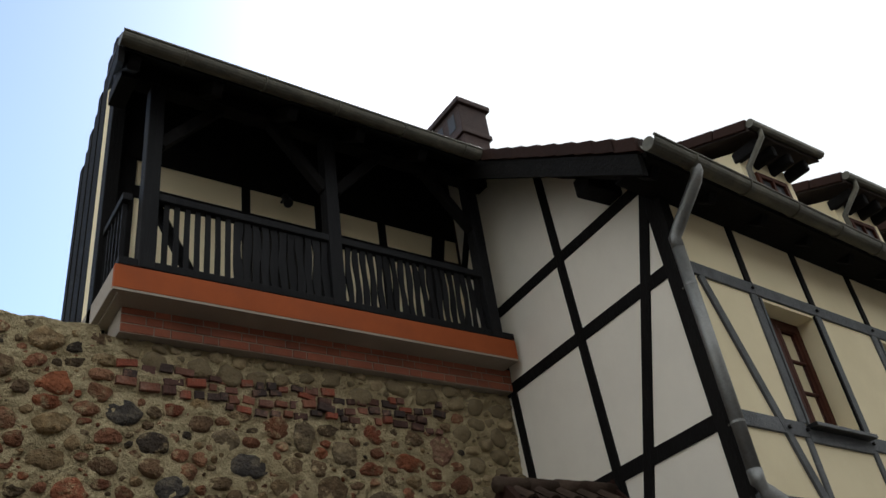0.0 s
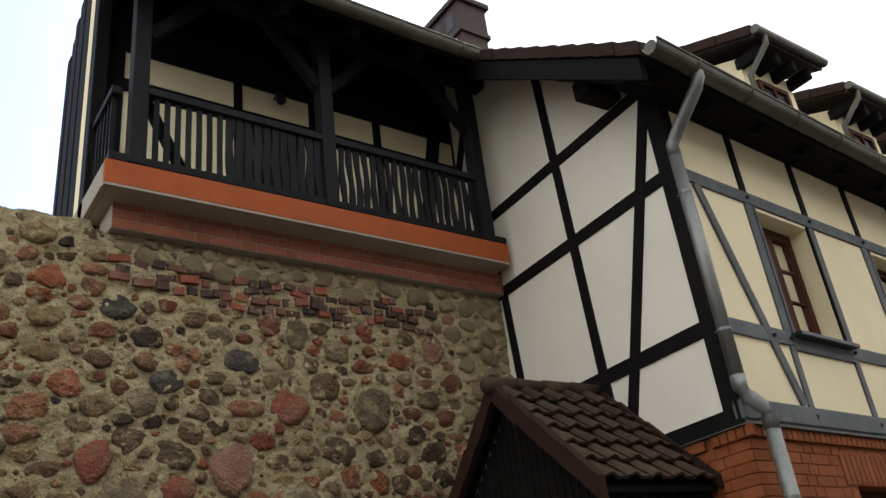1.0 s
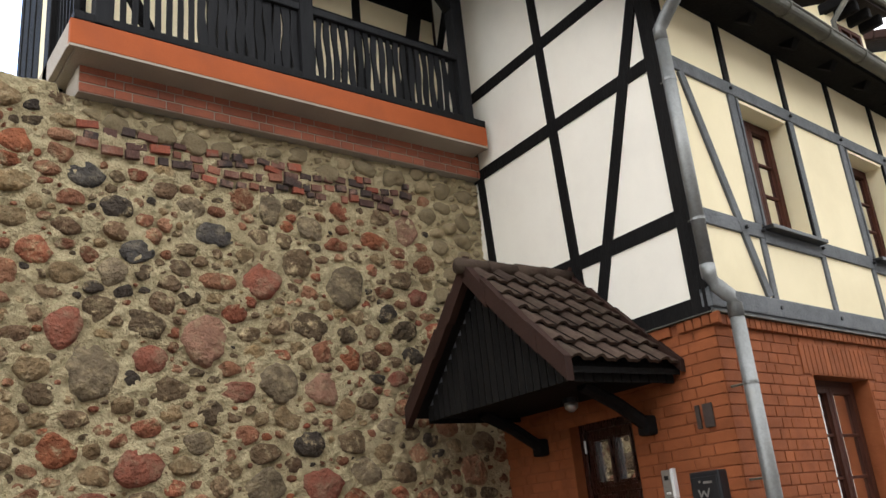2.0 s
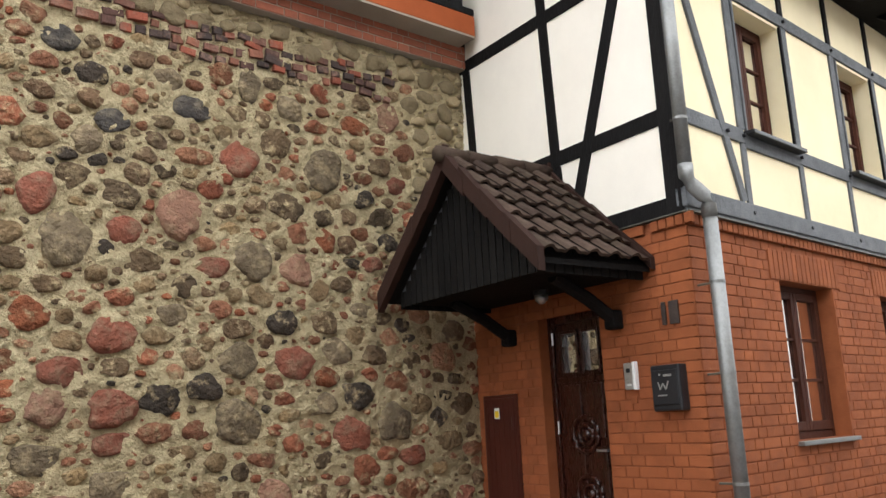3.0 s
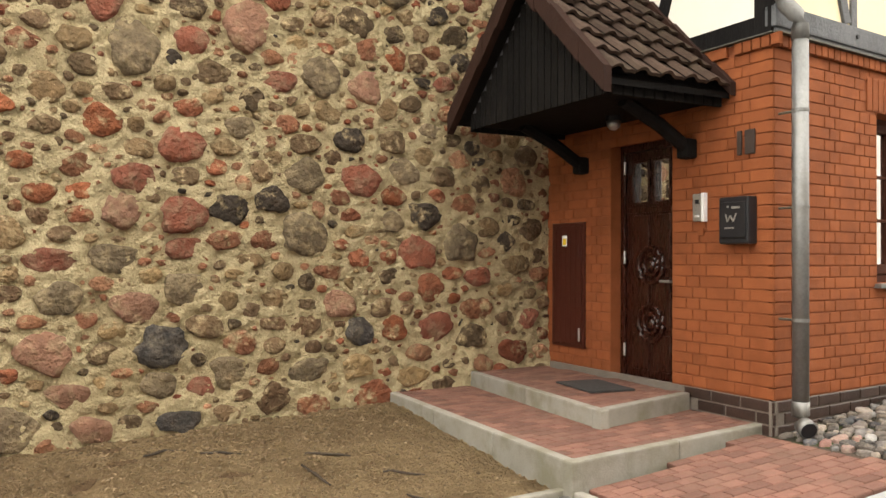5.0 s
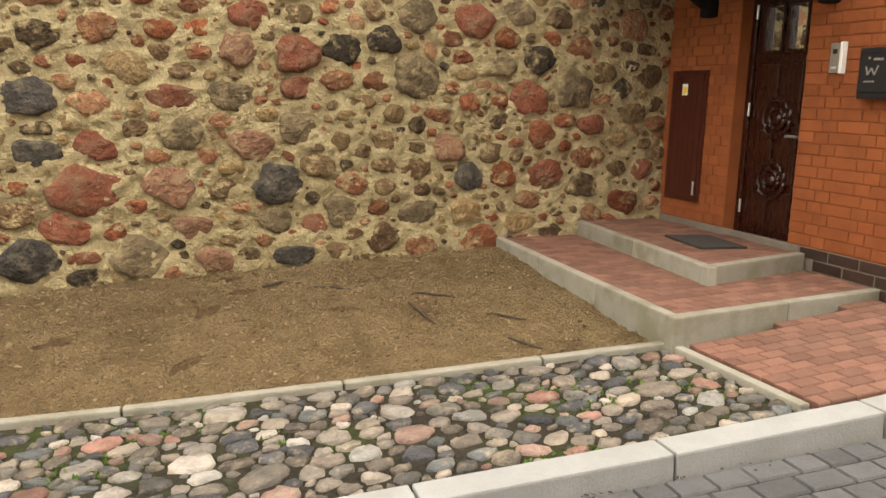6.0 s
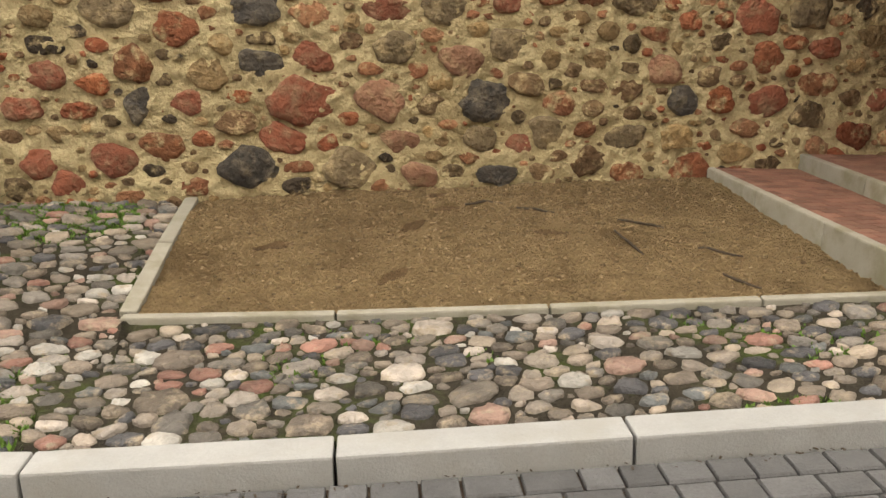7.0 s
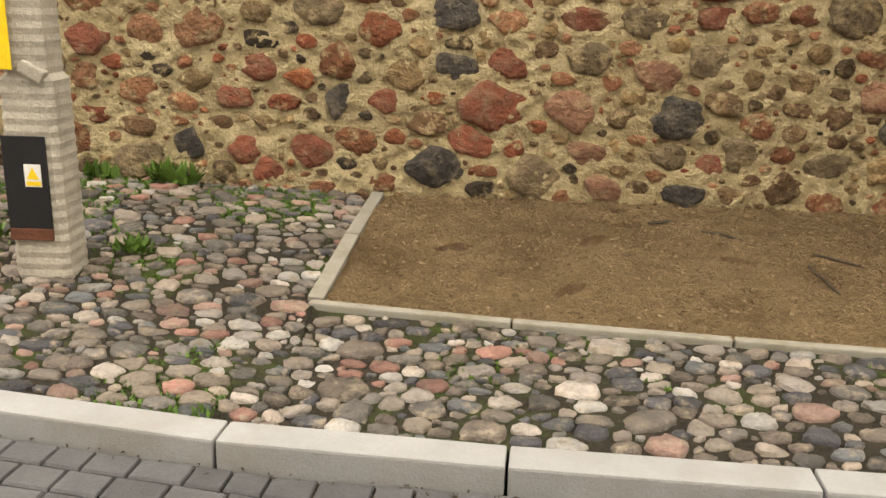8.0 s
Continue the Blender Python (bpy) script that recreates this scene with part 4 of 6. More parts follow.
# back wall of the loggia
YW = 0.42
back_wall = tagged(part("wall_loggia", box(ONE, -3.75, -0.0, YW, YW + 0.25, 4.9, 8.4), "plaster"), "cream plastered half-timbered rear wall of the loggia", "wall", kind="structure")
for p, q, w in [((-3.75, 6.555), (0, 6.555), 0.13), ((-3.66, 5.3), (-3.66, 7.0), 0.14), ((-2.53, 5.3), (-2.53, 7.0), 0.085), ((-1.735, 5.3), (-1.735, 7.0), 0.09), ((-1.60, 5.3), (-1.60, 6.5), 0.06), ((-0.985, 5.3), (-0.985, 7.0), 0.09), ((-0.55, 5.3), (-0.22, 7.0), 0.16)]:
    part("timber", beam(Matrix.Translation((0, YW, 0)) @ Matrix.Diagonal((1, -1, 1, 1)), p, q, w, -0.02, 0.02 + 0.002 * (p[0] != q[0])), "timber", back_wall)
# one near-black panel covers the plaster above the cream band
part("upper_boarding", box(ONE, -3.75, 0.0, YW - 0.03, YW, 6.92, 8.0, 0.004), "soffit", back_wall)
part("door_leaf", box(ONE, -2.53, -1.91, YW - 0.025, YW, 5.3, 6.50, 0.01), "timber", back_wall)
end_wall = tagged(part("wall_end", box(ONE, -3.86, -3.72, 0.47, 0.66, 4.7, 7.9), "plaster"), "narrow cream end wall of the loggia with black boards", "wall", kind="structure")
for k in range(8):
    part("board", box(ONE, -3.83 - 0.008 * (k % 2), -3.78, 0.67 + 0.13 * k, 0.795 + 0.13 * k, 4.7, 8.7 - 0.15 * k, 0.006), "soffit", end_wall)
part("end_post", box(ONE, -3.87, -3.75, 0.30, 0.46, 5.0, 7.75, 0.01), "timber", end_wall)
part("end_plate", box(ONE, -4.0, -3.86, -0.5, -0.1, 7.0, 7.15, 0.01), "timber", end_wall)
camera_box = thing("wall_lamp", "small dark spotlight on the loggia wall", "lamp", at=(-2.15, YW, 6.84))
part("arm", rod([(0, 0, 0.02), (0, -0.14, 0.02)], 0.012, 6), "black", camera_box)
part("head", rod([(0.0, -0.08, 0.04), (0.0, -0.16, -0.10)], [0.035, 0.05], 10), "black", camera_box)


# ---- entrance canopy ----
canopy = thing("door_canopy", "gabled timber canopy with dark brown tiles over the door", "canopy")
CA, CZ, CE, CH = 1.165, 3.50, 2.60, 0.945           # ridge place along the wall, ridge height, eaves height, half width
SLOPE = math.atan2(CZ - CE, CH)
LONG = math.hypot(CZ - CE, CH)
for s in (-1, 1):
    deck = prism(DOOR, [(CA, CZ - 0.05), (CA + s * CH, CE - 0.05), (CA + s * CH, CE - 0.09), (CA, CZ - 0.10)], 0.0, 1.06)
    part("deck", deck, "soffit", canopy)


def roof_tile():
    """An interlocking tile with one roll, to be laid in rows; along x, up the slope y."""
    bm = bmesh.new()
    prof = [(0.0, 0.0), (0.03, 0.004), (0.07, 0.0), (0.10, 0.012), (0.13, 0.034), (0.155, 0.04), (0.18, 0.03), (0.20, 0.008)]
    rows = []
    for y, dz in ((0.0, 0.022), (0.0, 0.0), (0.235, -0.004)):
        rows.append([bm.verts.new((x, y + (0.006 * math.sin(x * 30) if y == 0 else 0), z + (dz if y == 0 else -0.018))) for x, z in prof])
    for a, b in ((0, 1), (0, 2)):
        for k in range(len(prof) - 1):
            bm.faces.new((rows[a][k], rows[a][k + 1], rows[b][k + 1], rows[b][k]))
    me = bpy.data.meshes.new("tile")
    bm.to_mesh(me)
    bm.free()
    me.materials.append(M["tile"])
    return me


tile_mesh = roof_tile()
for s in (-1, 1):
    # slope frame: x outwards from the wall, y up the slope
    across = DOOR.to_3x3() @ Vector((-s * math.cos(SLOPE), 0, math.sin(SLOPE)))
    out = DOOR.to_3x3() @ Vector((0, 1, 0))
    nrm = out.cross(across)
    if nrm.z < 0:
        nrm = -nrm
    foot = DOOR @ Vector((CA + s * (CH + 0.03), 0.0, CE - 0.03))
    for r in range(6):
        for c in range(5):
            p = foot + across * (0.217 * r) + out * (0.045 + 0.2 * c) + nrm * 0.012
            ob = new("tile", tile_mesh)
            ob.matrix_world = Matrix((( out.x, across.x, nrm.x, p.x), (out.y, across.y, nrm.y, p.y), (out.z, across.z, nrm.z, p.z), (0, 0, 0, 1)))
            ob.parent = canopy
    # verge tiles along the gable edge and the wall edge
    for k in range(4):
        a0, a1 = CA + s * CH * (1 - k / 4) * 1.06, CA + s * CH * (1 - (k + 1) / 4 - 0.03)
        z0, z1 = CE + (CZ - CE) * k / 4 - 0.05, CE + (CZ - CE) * ((k + 1) / 4 + 0.03)
        part("verge_tile", prism(DOOR, [(a0, z0 + 0.055 - 0.003 * k), (a1, z1 + 0.055), (a1, z1 - 0.11), (a0, z0 - 0.105)], 1.045, 1.105 + 0.004 * (k % 2)), "verge", canopy)
        part("verge_tile", prism(DOOR, [(a0, z0 + 0.06), (a1, z1 + 0.06), (a1, z1 - 0.03), (a0, z0 - 0.03)], 0.004, 0.05), "verge", canopy)
for k in range(4):
    o = 0.02 + 0.275 * k
    p, q = DOOR @ Vector((CA, o, CZ + 0.005 + 0.006 * (k % 2))), DOOR @ Vector((CA, o + 0.30, CZ + 0.012))
    part("ridge_tile", rod([p, q], [0.056, 0.063], 12), "tile", canopy, smooth=True)
# boarded gable, one upright board beside the other
for k in range(22):
    a = CA - 0.86 + 0.08 * k
    top = CZ - 0.12 - abs(a + 0.038 - CA) * (CZ - CE) / CH
    if top > 2.52:
        part("gable_board", box(DOOR, a, a + 0.070, 0.955, 0.966, 2.47, max(2.56, top), 0.006), "soffit", canopy)
# paler sheet in the gaps: its colour stands in for light on board edges
part("gable_backing", prism(DOOR, [(CA - 0.86, 2.48), (CA + 0.86, 2.48), (CA + 0.86, 2.62), (CA, CZ - 0.12), (CA - 0.86, 2.62)], 0.93, 0.953), "timber_grey", canopy)
for s in (-1, 1):
    for k in range(11):
        o = 0.02 + 0.085 * k
        a = CA + s * 0.885
        part("skirt_board", box(DOOR, a - 0.012, a + 0.012, o, o + 0.078, 2.46, 2.63, 0.006), "soffit", canopy)
part("ceiling_panel", box(DOOR, CA - 0.88, CA + 0.88, 0.01, 0.95, 2.50, 2.52), "soffit", canopy)
for a in (CA - 0.62, CA + 0.60):
    part("bracket", rod([DOOR @ Vector((a, 0.0, 2.20)), DOOR @ Vector((a, 0.05, 2.215)), DOOR @ Vector((a, 0.3, 2.36)), DOOR @ Vector((a, 0.62, 2.5))], 0.05, 8), "timber", canopy)
    part("bracket_foot", box(DOOR, a - 0.055, a + 0.055, 0.0, 0.10, 2.14, 2.28, 0.02), "timber", canopy)
lamp_ob = thing("porch_lamp", "small dark ceiling lamp under the canopy", "lamp", at=DOOR @ Vector((1.25, 0.28, 2.44)))
part("base", rod([(0, 0, 0.06), (0, 0, 0.02)], 0.06, 14), "black", lamp_ob)
part("dome", rod([(0, 0, 0.02), (0, 0, -0.02), (0, 0, -0.045)], [0.055, 0.048, 0.02], 14), "steel", lamp_ob, smooth=True)

# ---- entrance door ----
a0, a1, z0, z1 = 0.87, 1.57, ZS, 2.34
door = thing("door_1", "closed varnished mahogany panel door with two small panes", "door", kind="structure")
F = -0.12
for b in ((a0, a0 + 0.055, z0, z1), (a1 - 0.055, a1, z0, z1), (a0 + 0.055, a1 - 0.055, z1 - 0.06, z1)):
    part("door_frame", box(DOOR, b[0], b[1], F - 0.06, F + 0.02, b[2], b[3], 0.008), "mahogany", door)
for b in ((a0 - 0.012, a0 + 0.002, z0 - 0.1, z1 + 0.01), (a1 - 0.002, a1 + 0.012, z0 - 0.1, z1 + 0.01), (a0, a1, z1 - 0.002, z1 + 0.012)):
    part("reveal", box(DOOR, b[0], b[1], -0.29, -0.001, b[2], b[3]), "brick", wall_door)
part("threshold", box(DOOR, a0, a1, F - 0.05, 0.0, z0 - 0.02, z0 + 0.02, 0.006), "mahogany", door)
d0, d1 = a0 + 0.06, a1 - 0.06
mid = (d0 + d1) / 2
leaf = part("leaf", pierced(DOOR, d0, d1, z0 + 0.022, z1 - 0.065, F - 0.045, F, [(d0 + 0.09, mid - 0.035, z1 - 0.46, z1 - 0.15), (mid + 0.035, d1 - 0.09, z1 - 0.46, z1 - 0.15)]), "mahogany", door)
for p, q in ((d0 + 0.09, mid - 0.035), (mid + 0.035, d1 - 0.09)):
    bead = bmesh.new()
    for b in ((p - 0.02, p, z1 - 0.48, z1 - 0.13), (q, q + 0.02, z1 - 0.48, z1 - 0.13), (p, q, z1 - 0.15, z1 - 0.13), (p, q, z1 - 0.48, z1 - 0.46)):
        box(DOOR, b[0], b[1], F, F + 0.018, b[2], b[3], 0.006, bead)
    part("bead", bead, "mahogany", leaf)
    part("pane", box(DOOR, p, q, F - 0.03, F - 0.024, z1 - 0.46, z1 - 0.15), "glass", leaf)
# near-black sheet behind the panes, coloured as the shade indoors
part("hall", box(DOOR, d0, d1, -0.6, -0.58, z0, z1), "room_shade", door)
for zz0, zz1 in ((z1 - 0.98, z1 - 0.56), (z1 - 1.42, z1 - 1.04), (z0 + 0.08, z1 - 1.48)):
    for p, q in ((d0 + 0.075, mid - 0.025), (mid + 0.025, d1 - 0.075)):
        panel = box(DOOR, p, q, F - 0.002, F + 0.012, zz0, zz1, 0.011)
        part("panel", panel, "mahogany", leaf)
part("rail", box(DOOR, d0 + 0.02, d1 - 0.02, F, F + 0.022, z1 - 0.545, z1 - 0.50, 0.009), "mahogany", leaf)
for zc in (z1 - 0.95, z1 - 1.40):
    for r in (0.135, 0.075):
        ring = rod([DOOR @ Vector((mid + r * math.cos(t), F + 0.012, zc + r * math.sin(t))) for t in (2 * math.pi * k / 28 for k in range(29))], 0.02, 8)
        part("ring_moulding", ring, "mahogany", leaf, smooth=True)
    part("rosette", rod([DOOR @ Vector((mid, F, zc)), DOOR @ Vector((mid, F + 0.02, zc)), DOOR @ Vector((mid, F + 0.03, zc))], [0.05, 0.045, 0.02], 16), "mahogany", leaf, smooth=True)
part("door_handle", rod([DOOR @ Vector((d1 - 0.04, F, z1 - 1.07)), DOOR @ Vector((d1 - 0.04, F + 0.05, z1 - 1.07)), DOOR @ Vector((d1 - 0.14, F + 0.055, z1 - 1.07))], 0.011, 8), "steel", leaf)
for z in (z0 + 0.22, z0 + 0.95, z1 - 0.18):
    part("hinge", rod([DOOR @ Vector((a0 + 0.058, F + 0.022, z - 0.05)), DOOR @ Vector((a0 + 0.058, F + 0.022, z + 0.05))], 0.010, 8), "steel", door)

# ---- fittings on the door wall ----
cab = thing("meter_cabinet", "dark red metal meter cabinet set in the wall", "cabinet")
c0, c1, q0, q1 = 0.10, 0.555, 0.69, 1.745
part("body", box(DOOR, c0, c1, -0.05, 0.02, q0, q1, 0.004), "cabinet", cab)
lid = part("door", box(DOOR, c0 + 0.025, c1 - 0.03, 0.02, 0.032, q0 + 0.03, q1 - 0.03, 0.005), "cabinet", cab)
for k in range(5):
    part("rib", box(DOOR, c0 + 0.07 + 0.07 * k, c0 + 0.08 + 0.07 * k, 0.032, 0.036, q0 + 0.06, q1 - 0.06, 0.002), "cabinet", lid)
part("hinge", rod([DOOR @ Vector((c1 - 0.05, 0.034, q0 + 0.06)), DOOR @ Vector((c1 - 0.05, 0.034, q0 + 0.17))], 0.009, 8), "steel", cab)
part("hinge", rod([DOOR @ Vector((c1 - 0.05, 0.034, q1 - 0.3)), DOOR @ Vector((c1 - 0.05, 0.034, q1 - 0.19))], 0.009, 8), "cabinet", cab)
part("sticker", box(DOOR, c0 + 0.17, c0 + 0.24, 0.037, 0.038, q1 - 0.20, q1 - 0.11), "white", lid, "white and yellow warning sticker")
part("sticker", box(DOOR, c0 + 0.18, c0 + 0.23, 0.0385, 0.039, q1 - 0.19, q1 - 0.135), "yellow", lid)

inter = thing("intercom", "small brushed steel intercom panel with a dark lens", "intercom")
part("plate", box(DOOR, 1.80, 1.91, 0.0, 0.03, 1.70, 1.89, 0.006), "steel", inter)
part("lens", box(DOOR, 1.825, 1.86, 0.03, 0.033, 1.82, 1.85, 0.003), "black", inter)
part("button", box(DOOR, 1.825, 1.865, 0.03, 0.036, 1.725, 1.74, 0.002), "white", inter)
part("edge_cover", box(DOOR, 1.885, 1.913, -0.001, 0.036, 1.695, 1.895, 0.004), "white", inter)
tagged(part("wall_socket", box(DOOR, 1.825, 1.885, 0.0, 0.012, 1.60, 1.65, 0.003), "brick"), "small reddish blank plate under the intercom", "wall plate")

mail = thing("mailbox", "black enamelled wall mailbox with a small emblem", "mailbox")
part("body", box(DOOR, 2.095, 2.345, 0.0, 0.085, 1.535, 1.845, 0.014), "black", mail)
flap = part("flap", box(DOOR, 2.11, 2.33, 0.085, 0.094, 1.575, 1.81, 0.006), "black", mail)
part("name_plate", box(DOOR, 2.215, 2.285, 0.094, 0.097, 1.765, 1.78, 0.001), "steel", flap)
part("lock", rod([DOOR @ Vector((2.185, 0.094, 1.78)), DOOR @ Vector((2.185, 0.099, 1.78))], 0.008, 8), "steel", flap)
emb = bmesh.new()
for p, q in (((2.165, 1.73), (2.18, 1.68)), ((2.18, 1.68), (2.205, 1.72)), ((2.205, 1.72), (2.23, 1.68)), ((2.23, 1.68), (2.255, 1.735))):
    beam(DOOR, p, q, 0.010, 0.094, 0.097, 0, emb)
part("emblem", emb, "steel", flap)
part("print_bar", box(DOOR, 2.155, 2.235, 0.094, 0.0955, 1.635, 1.645), "steel", flap)
sign = thing("house_sign", "two dark wrought-iron sign bars on red brick", "sign")
part("bar", box(DOOR, 2.19, 2.225, 0.006, 0.02, 2.12, 2.28, 0.004), "iron", sign)
part("bar", box(DOOR, 2.255, 2.335, 0.006, 0.02, 2.12, 2.28, 0.004), "iron", sign)

# ---- concrete pole at the street ----
PX, PY = -6.86, -1.55
pz = level(PX, PY)
pole = thing("utility_pole", "old ribbed concrete utility pole with a black sheet band", "pole", at=(PX, PY, pz - 0.10))
bm = bmesh.new()
rows = []
for k in range(222):
    z = 0.03 * k
    if z > 6.6:
        break
    w = (0.138 - 0.010 * z) * (1 if z < 1.08 else 0.80) + (0.002 if k % 2 else -0.002)
    dd = 0.13 - 0.008 * z + (0.0025 if k % 2 else -0.0025)
    c = 0.03
    rows.append([bm.verts.new((x, y, z)) for x, y in ((-w + c, -dd), (w - c, -dd), (w, -dd + c), (w, dd - c), (w - c, dd), (-w + c, dd), (-w, dd - c), (-w, -dd + c))])
for a, b in zip(rows, rows[1:]):
    for j in range(8):
        bm.faces.new((a[j], a[(j + 1) % 8], b[(j + 1) % 8], b[j]))
bm.faces.new(rows[0])
bm.faces.new(rows[-1])
part("shaft", bm, "pole", pole)
band_ob = part("sheet_band", box(ONE, -0.13, 0.08, -0.142, -0.127, 0.33, 0.79, 0.004), "black", pole, "black sheet-metal band")
part("rust_edge", box(ONE, -0.13, 0.08, -0.144, -0.128, 0.275, 0.335, 0.003), "rust", pole)
part("sticker", box(ONE, -0.03, 0.05, -0.1445, -0.142, 0.545, 0.655), "white", band_ob, "white and yellow warning sticker")
part("sticker", box(ONE, -0.022, 0.046, -0.146, -0.1446, 0.55, 0.572), "yellow", band_ob)
part("triangle", prism(Matrix.Diagonal((1, -1, 1, 1)), [(-0.02, 0.582), (0.04, 0.582), (0.01, 0.642)], 0.1446, 0.146), "yellow", band_ob)
part("yellow_sign", box(ONE, -0.20, -0.03, -0.16, -0.15, 1.10, 1.75, 0.006), "yellow", pole, "yellow sheet sign")
bm = bmesh.new()
box(Matrix.Translation((0.045, -0.115, 1.09)) @ Matrix.Rotation(0.5, 4, "Y"), -0.06, 0.06, -0.03, 0.03, -0.03, 0.035, 0.012, bm)
part("broken_edge", bm, "pole", pole)
# lean as it stands
pole.rotation_euler = (0, radians(-3.2), 0)

# ---- small plants and bits ----
rng = random.Random(5)


def tuft(name, x, y, size, count, label):
    bm = bmesh.new()
    z = level(x, y)
    for k in range(count):
        a, r = rng.uniform(0, 6.28), size * math.sqrt(rng.random())
        c = Vector((x + r * math.cos(a), y + 0.5 * r * math.sin(a), z - 0.01))
        tip = c + Vector((rng.gauss(0, 0.35) * size, rng.gauss(0, 0.35) * size, size * rng.uniform(0.2, 1.1)))
        side = Vector((math.cos(a + 1.2), math.sin(a + 1.2), 0)) * size * rng.uniform(0.10, 0.22)
        mid_p = c.lerp(tip, 0.55)
        vs = [bm.verts.new(p) for p in (c, mid_p + side, tip, mid_p - side)]
        bm.faces.new(vs)
    return tagged(part(name, bm, "leaf"), label, "plant", kind="stuff" if count > 150 else "")


tuft("weed", -6.68, -0.12, 0.16, 130, "bright green leafy weed at the foot of the wall")
tuft("weed", -7.15, -0.15, 0.12, 60, "small green weed at the foot of the wall")
tuft("weed", -5.95, -0.2, 0.05, 30, "small green weed between cobbles")
tuft("weed", -7.35, -1.25, 0.10, 60, "green weed beside the concrete pole")
tuft("weed", -6.55, -1.3, 0.10, 60, "green weed beside the concrete pole")
tuft("weed", -5.72, -2.93, 0.05, 26, "grass tuft behind the kerb")
moss = bmesh.new()
for k in range(9000):
    if k % 3:
        x, y = rng.uniform(-8.6, -5.6), -abs(rng.gauss(0, 0.6)) - 0.03
    else:
        x, y = rng.uniform(-8.0, -2.0), 0
        y = kerb_y(x) + abs(rng.gauss(0.05, 0.5))
        if x > -5.4 and y > border_y(x) - 0.05:
            continue
    if noise.noise(Vector((x * 1.6, y * 1.6, 9))) < (0.0 if k % 3 else 0.25):
        continue
    z = level(x, min(y, 0)) - 0.025
    for j in range(3):
        a, h = rng.uniform(0, 6.28), rng.uniform(0.012, 0.028)
        p = Vector((x + rng.gauss(0, 0.012), y + rng.gauss(0, 0.012), z))
        s = Vector((math.cos(a), math.sin(a), 0)) * 0.013
        moss.faces.new([moss.verts.new(q) for q in (p - s, p + s, p + Vector((rng.gauss(0, 0.012), rng.gauss(0, 0.012), h)))])
tagged(part("moss", moss, "leaf"), "short grass and moss between the cobbles", "grass", kind="stuff")
for x, y, a, n in [(-3.44, -0.50, 0.03, 0.26), (-3.15, -0.69, -0.53, 0.25), (-2.60, -1.07, -0.86, 0.31), (-2.80, -1.35, -1.55, 0.40), (-2.36, -1.60, -0.93, 0.27), (-2.49, -2.05, -1.3, 0.26)]:
    pts = [(x + n * (f - 0.5) * math.cos(a), y + n * (f - 0.5) * math.sin(a) + 0.01 * math.sin(f * 9 + x), 0) for f in (0, 0.25, 0.5, 0.75, 1)]
    bm = rod([(p, q, soil_z(p, q) + 0.008) for p, q, _ in pts], [0.006, 0.009, 0.009, 0.008, 0.004], 6)
    tagged(part("twig", bm, "twig"), "thin dark twig lying on the bare soil", "twig", "twigs on the soil")
bits = bmesh.new()
for k in range(3200):
    x = rng.uniform(-5.3, -1.8)
    y = border_y(x) + 0.1 + rng.random() ** 0.7 * (-border_y(x) - 0.15)
    r = rng.uniform(0.005, 0.019) * rng.random() ** 0.5
    g = bmesh.ops.create_icosphere(bits, subdivisions=1, radius=r, matrix=Matrix.Translation((x, y, soil_z(x, y) + 0.002)) @ Matrix.Diagonal((1, 0.8, 0.6, 1)))
tagged(part("pebbles", bits, "clod", smooth=True), "scattered small pebbles and clods on the soil", "pebbles", kind="stuff")
litter = bmesh.new()
for k in range(120):
    x = rng.uniform(-8.5, -1.5)
    y = kerb_y(x) - 0.155 - abs(rng.gauss(0, 0.025))
    a = rng.uniform(0, 3)
    m = Matrix.Translation((x, y, level(x, -4) - 0.087)) @ Matrix.Rotation(a, 4, "Z") @ Matrix.Rotation(rng.gauss(0, 0.4), 4, "X")
    box(m, 0, rng.uniform(0.005, 0.02), 0, rng.uniform(0.003, 0.008), 0, 0.002, 0, litter)
tagged(part("leaf_litter", litter, "twig"), "brown leaf litter in the gutter along the kerb", "litter", kind="stuff")


# ---- pieces: stones, cobbles, bricks, pavers ----
def mesh_of(name, verts, faces, mat, smooth=True):
    me = bpy.data.meshes.new(name)
    me.from_pydata(verts, [], faces)
    me.polygons.foreach_set("use_smooth", [smooth] * len(me.polygons))
    me.materials.append(M[mat])
    me.update()
    return me


def joined(name, shapes, mats, mat, parent, label):
    """Many placed copies of shapes in one mesh."""
    verts, faces, n = [], [], 0
    for (v, f), m in zip(shapes, mats):
        pts = np.array(v) @ np.array(m.to_3x3()).T + np.array(m.translation)
        verts.extend(pts.tolist())
        faces.extend([tuple(i + n for i in q) for q in f])
        n += len(v)
    ob = new(name, mesh_of(name, verts, faces, mat))
    ob.parent = parent
    return tagged(ob, label, kind="stuff")


class Pack:
    """Keeps ellipses apart by a grid of their centres."""

    def __init__(self, cell):
        self.cell, self.grid, self.all = cell, {}, []

    def fits(self, x, y, r, s, gap):
        k = int((r + 0.3) / self.cell) + 1
        cx, cy = int(x // self.cell), int(y // self.cell)
        for i in range(cx - k, cx + k + 1):
            for j in range(cy - k, cy + k + 1):
                for px, py, pr, ps in self.grid.get((i, j), ()):
                    dx, dy = x - px, y - py
                    d2 = (dx / (r + pr + gap)) ** 2 + (dy / (s + ps + gap)) ** 2
                    if d2 < 0.92:
                        return False
        return True

    def add(self, x, y, r, s):
        self.grid.setdefault((int(x // self.cell), int(y // self.cell)), []).append((x, y, r, s))
        self.all.append((x, y, r, s))


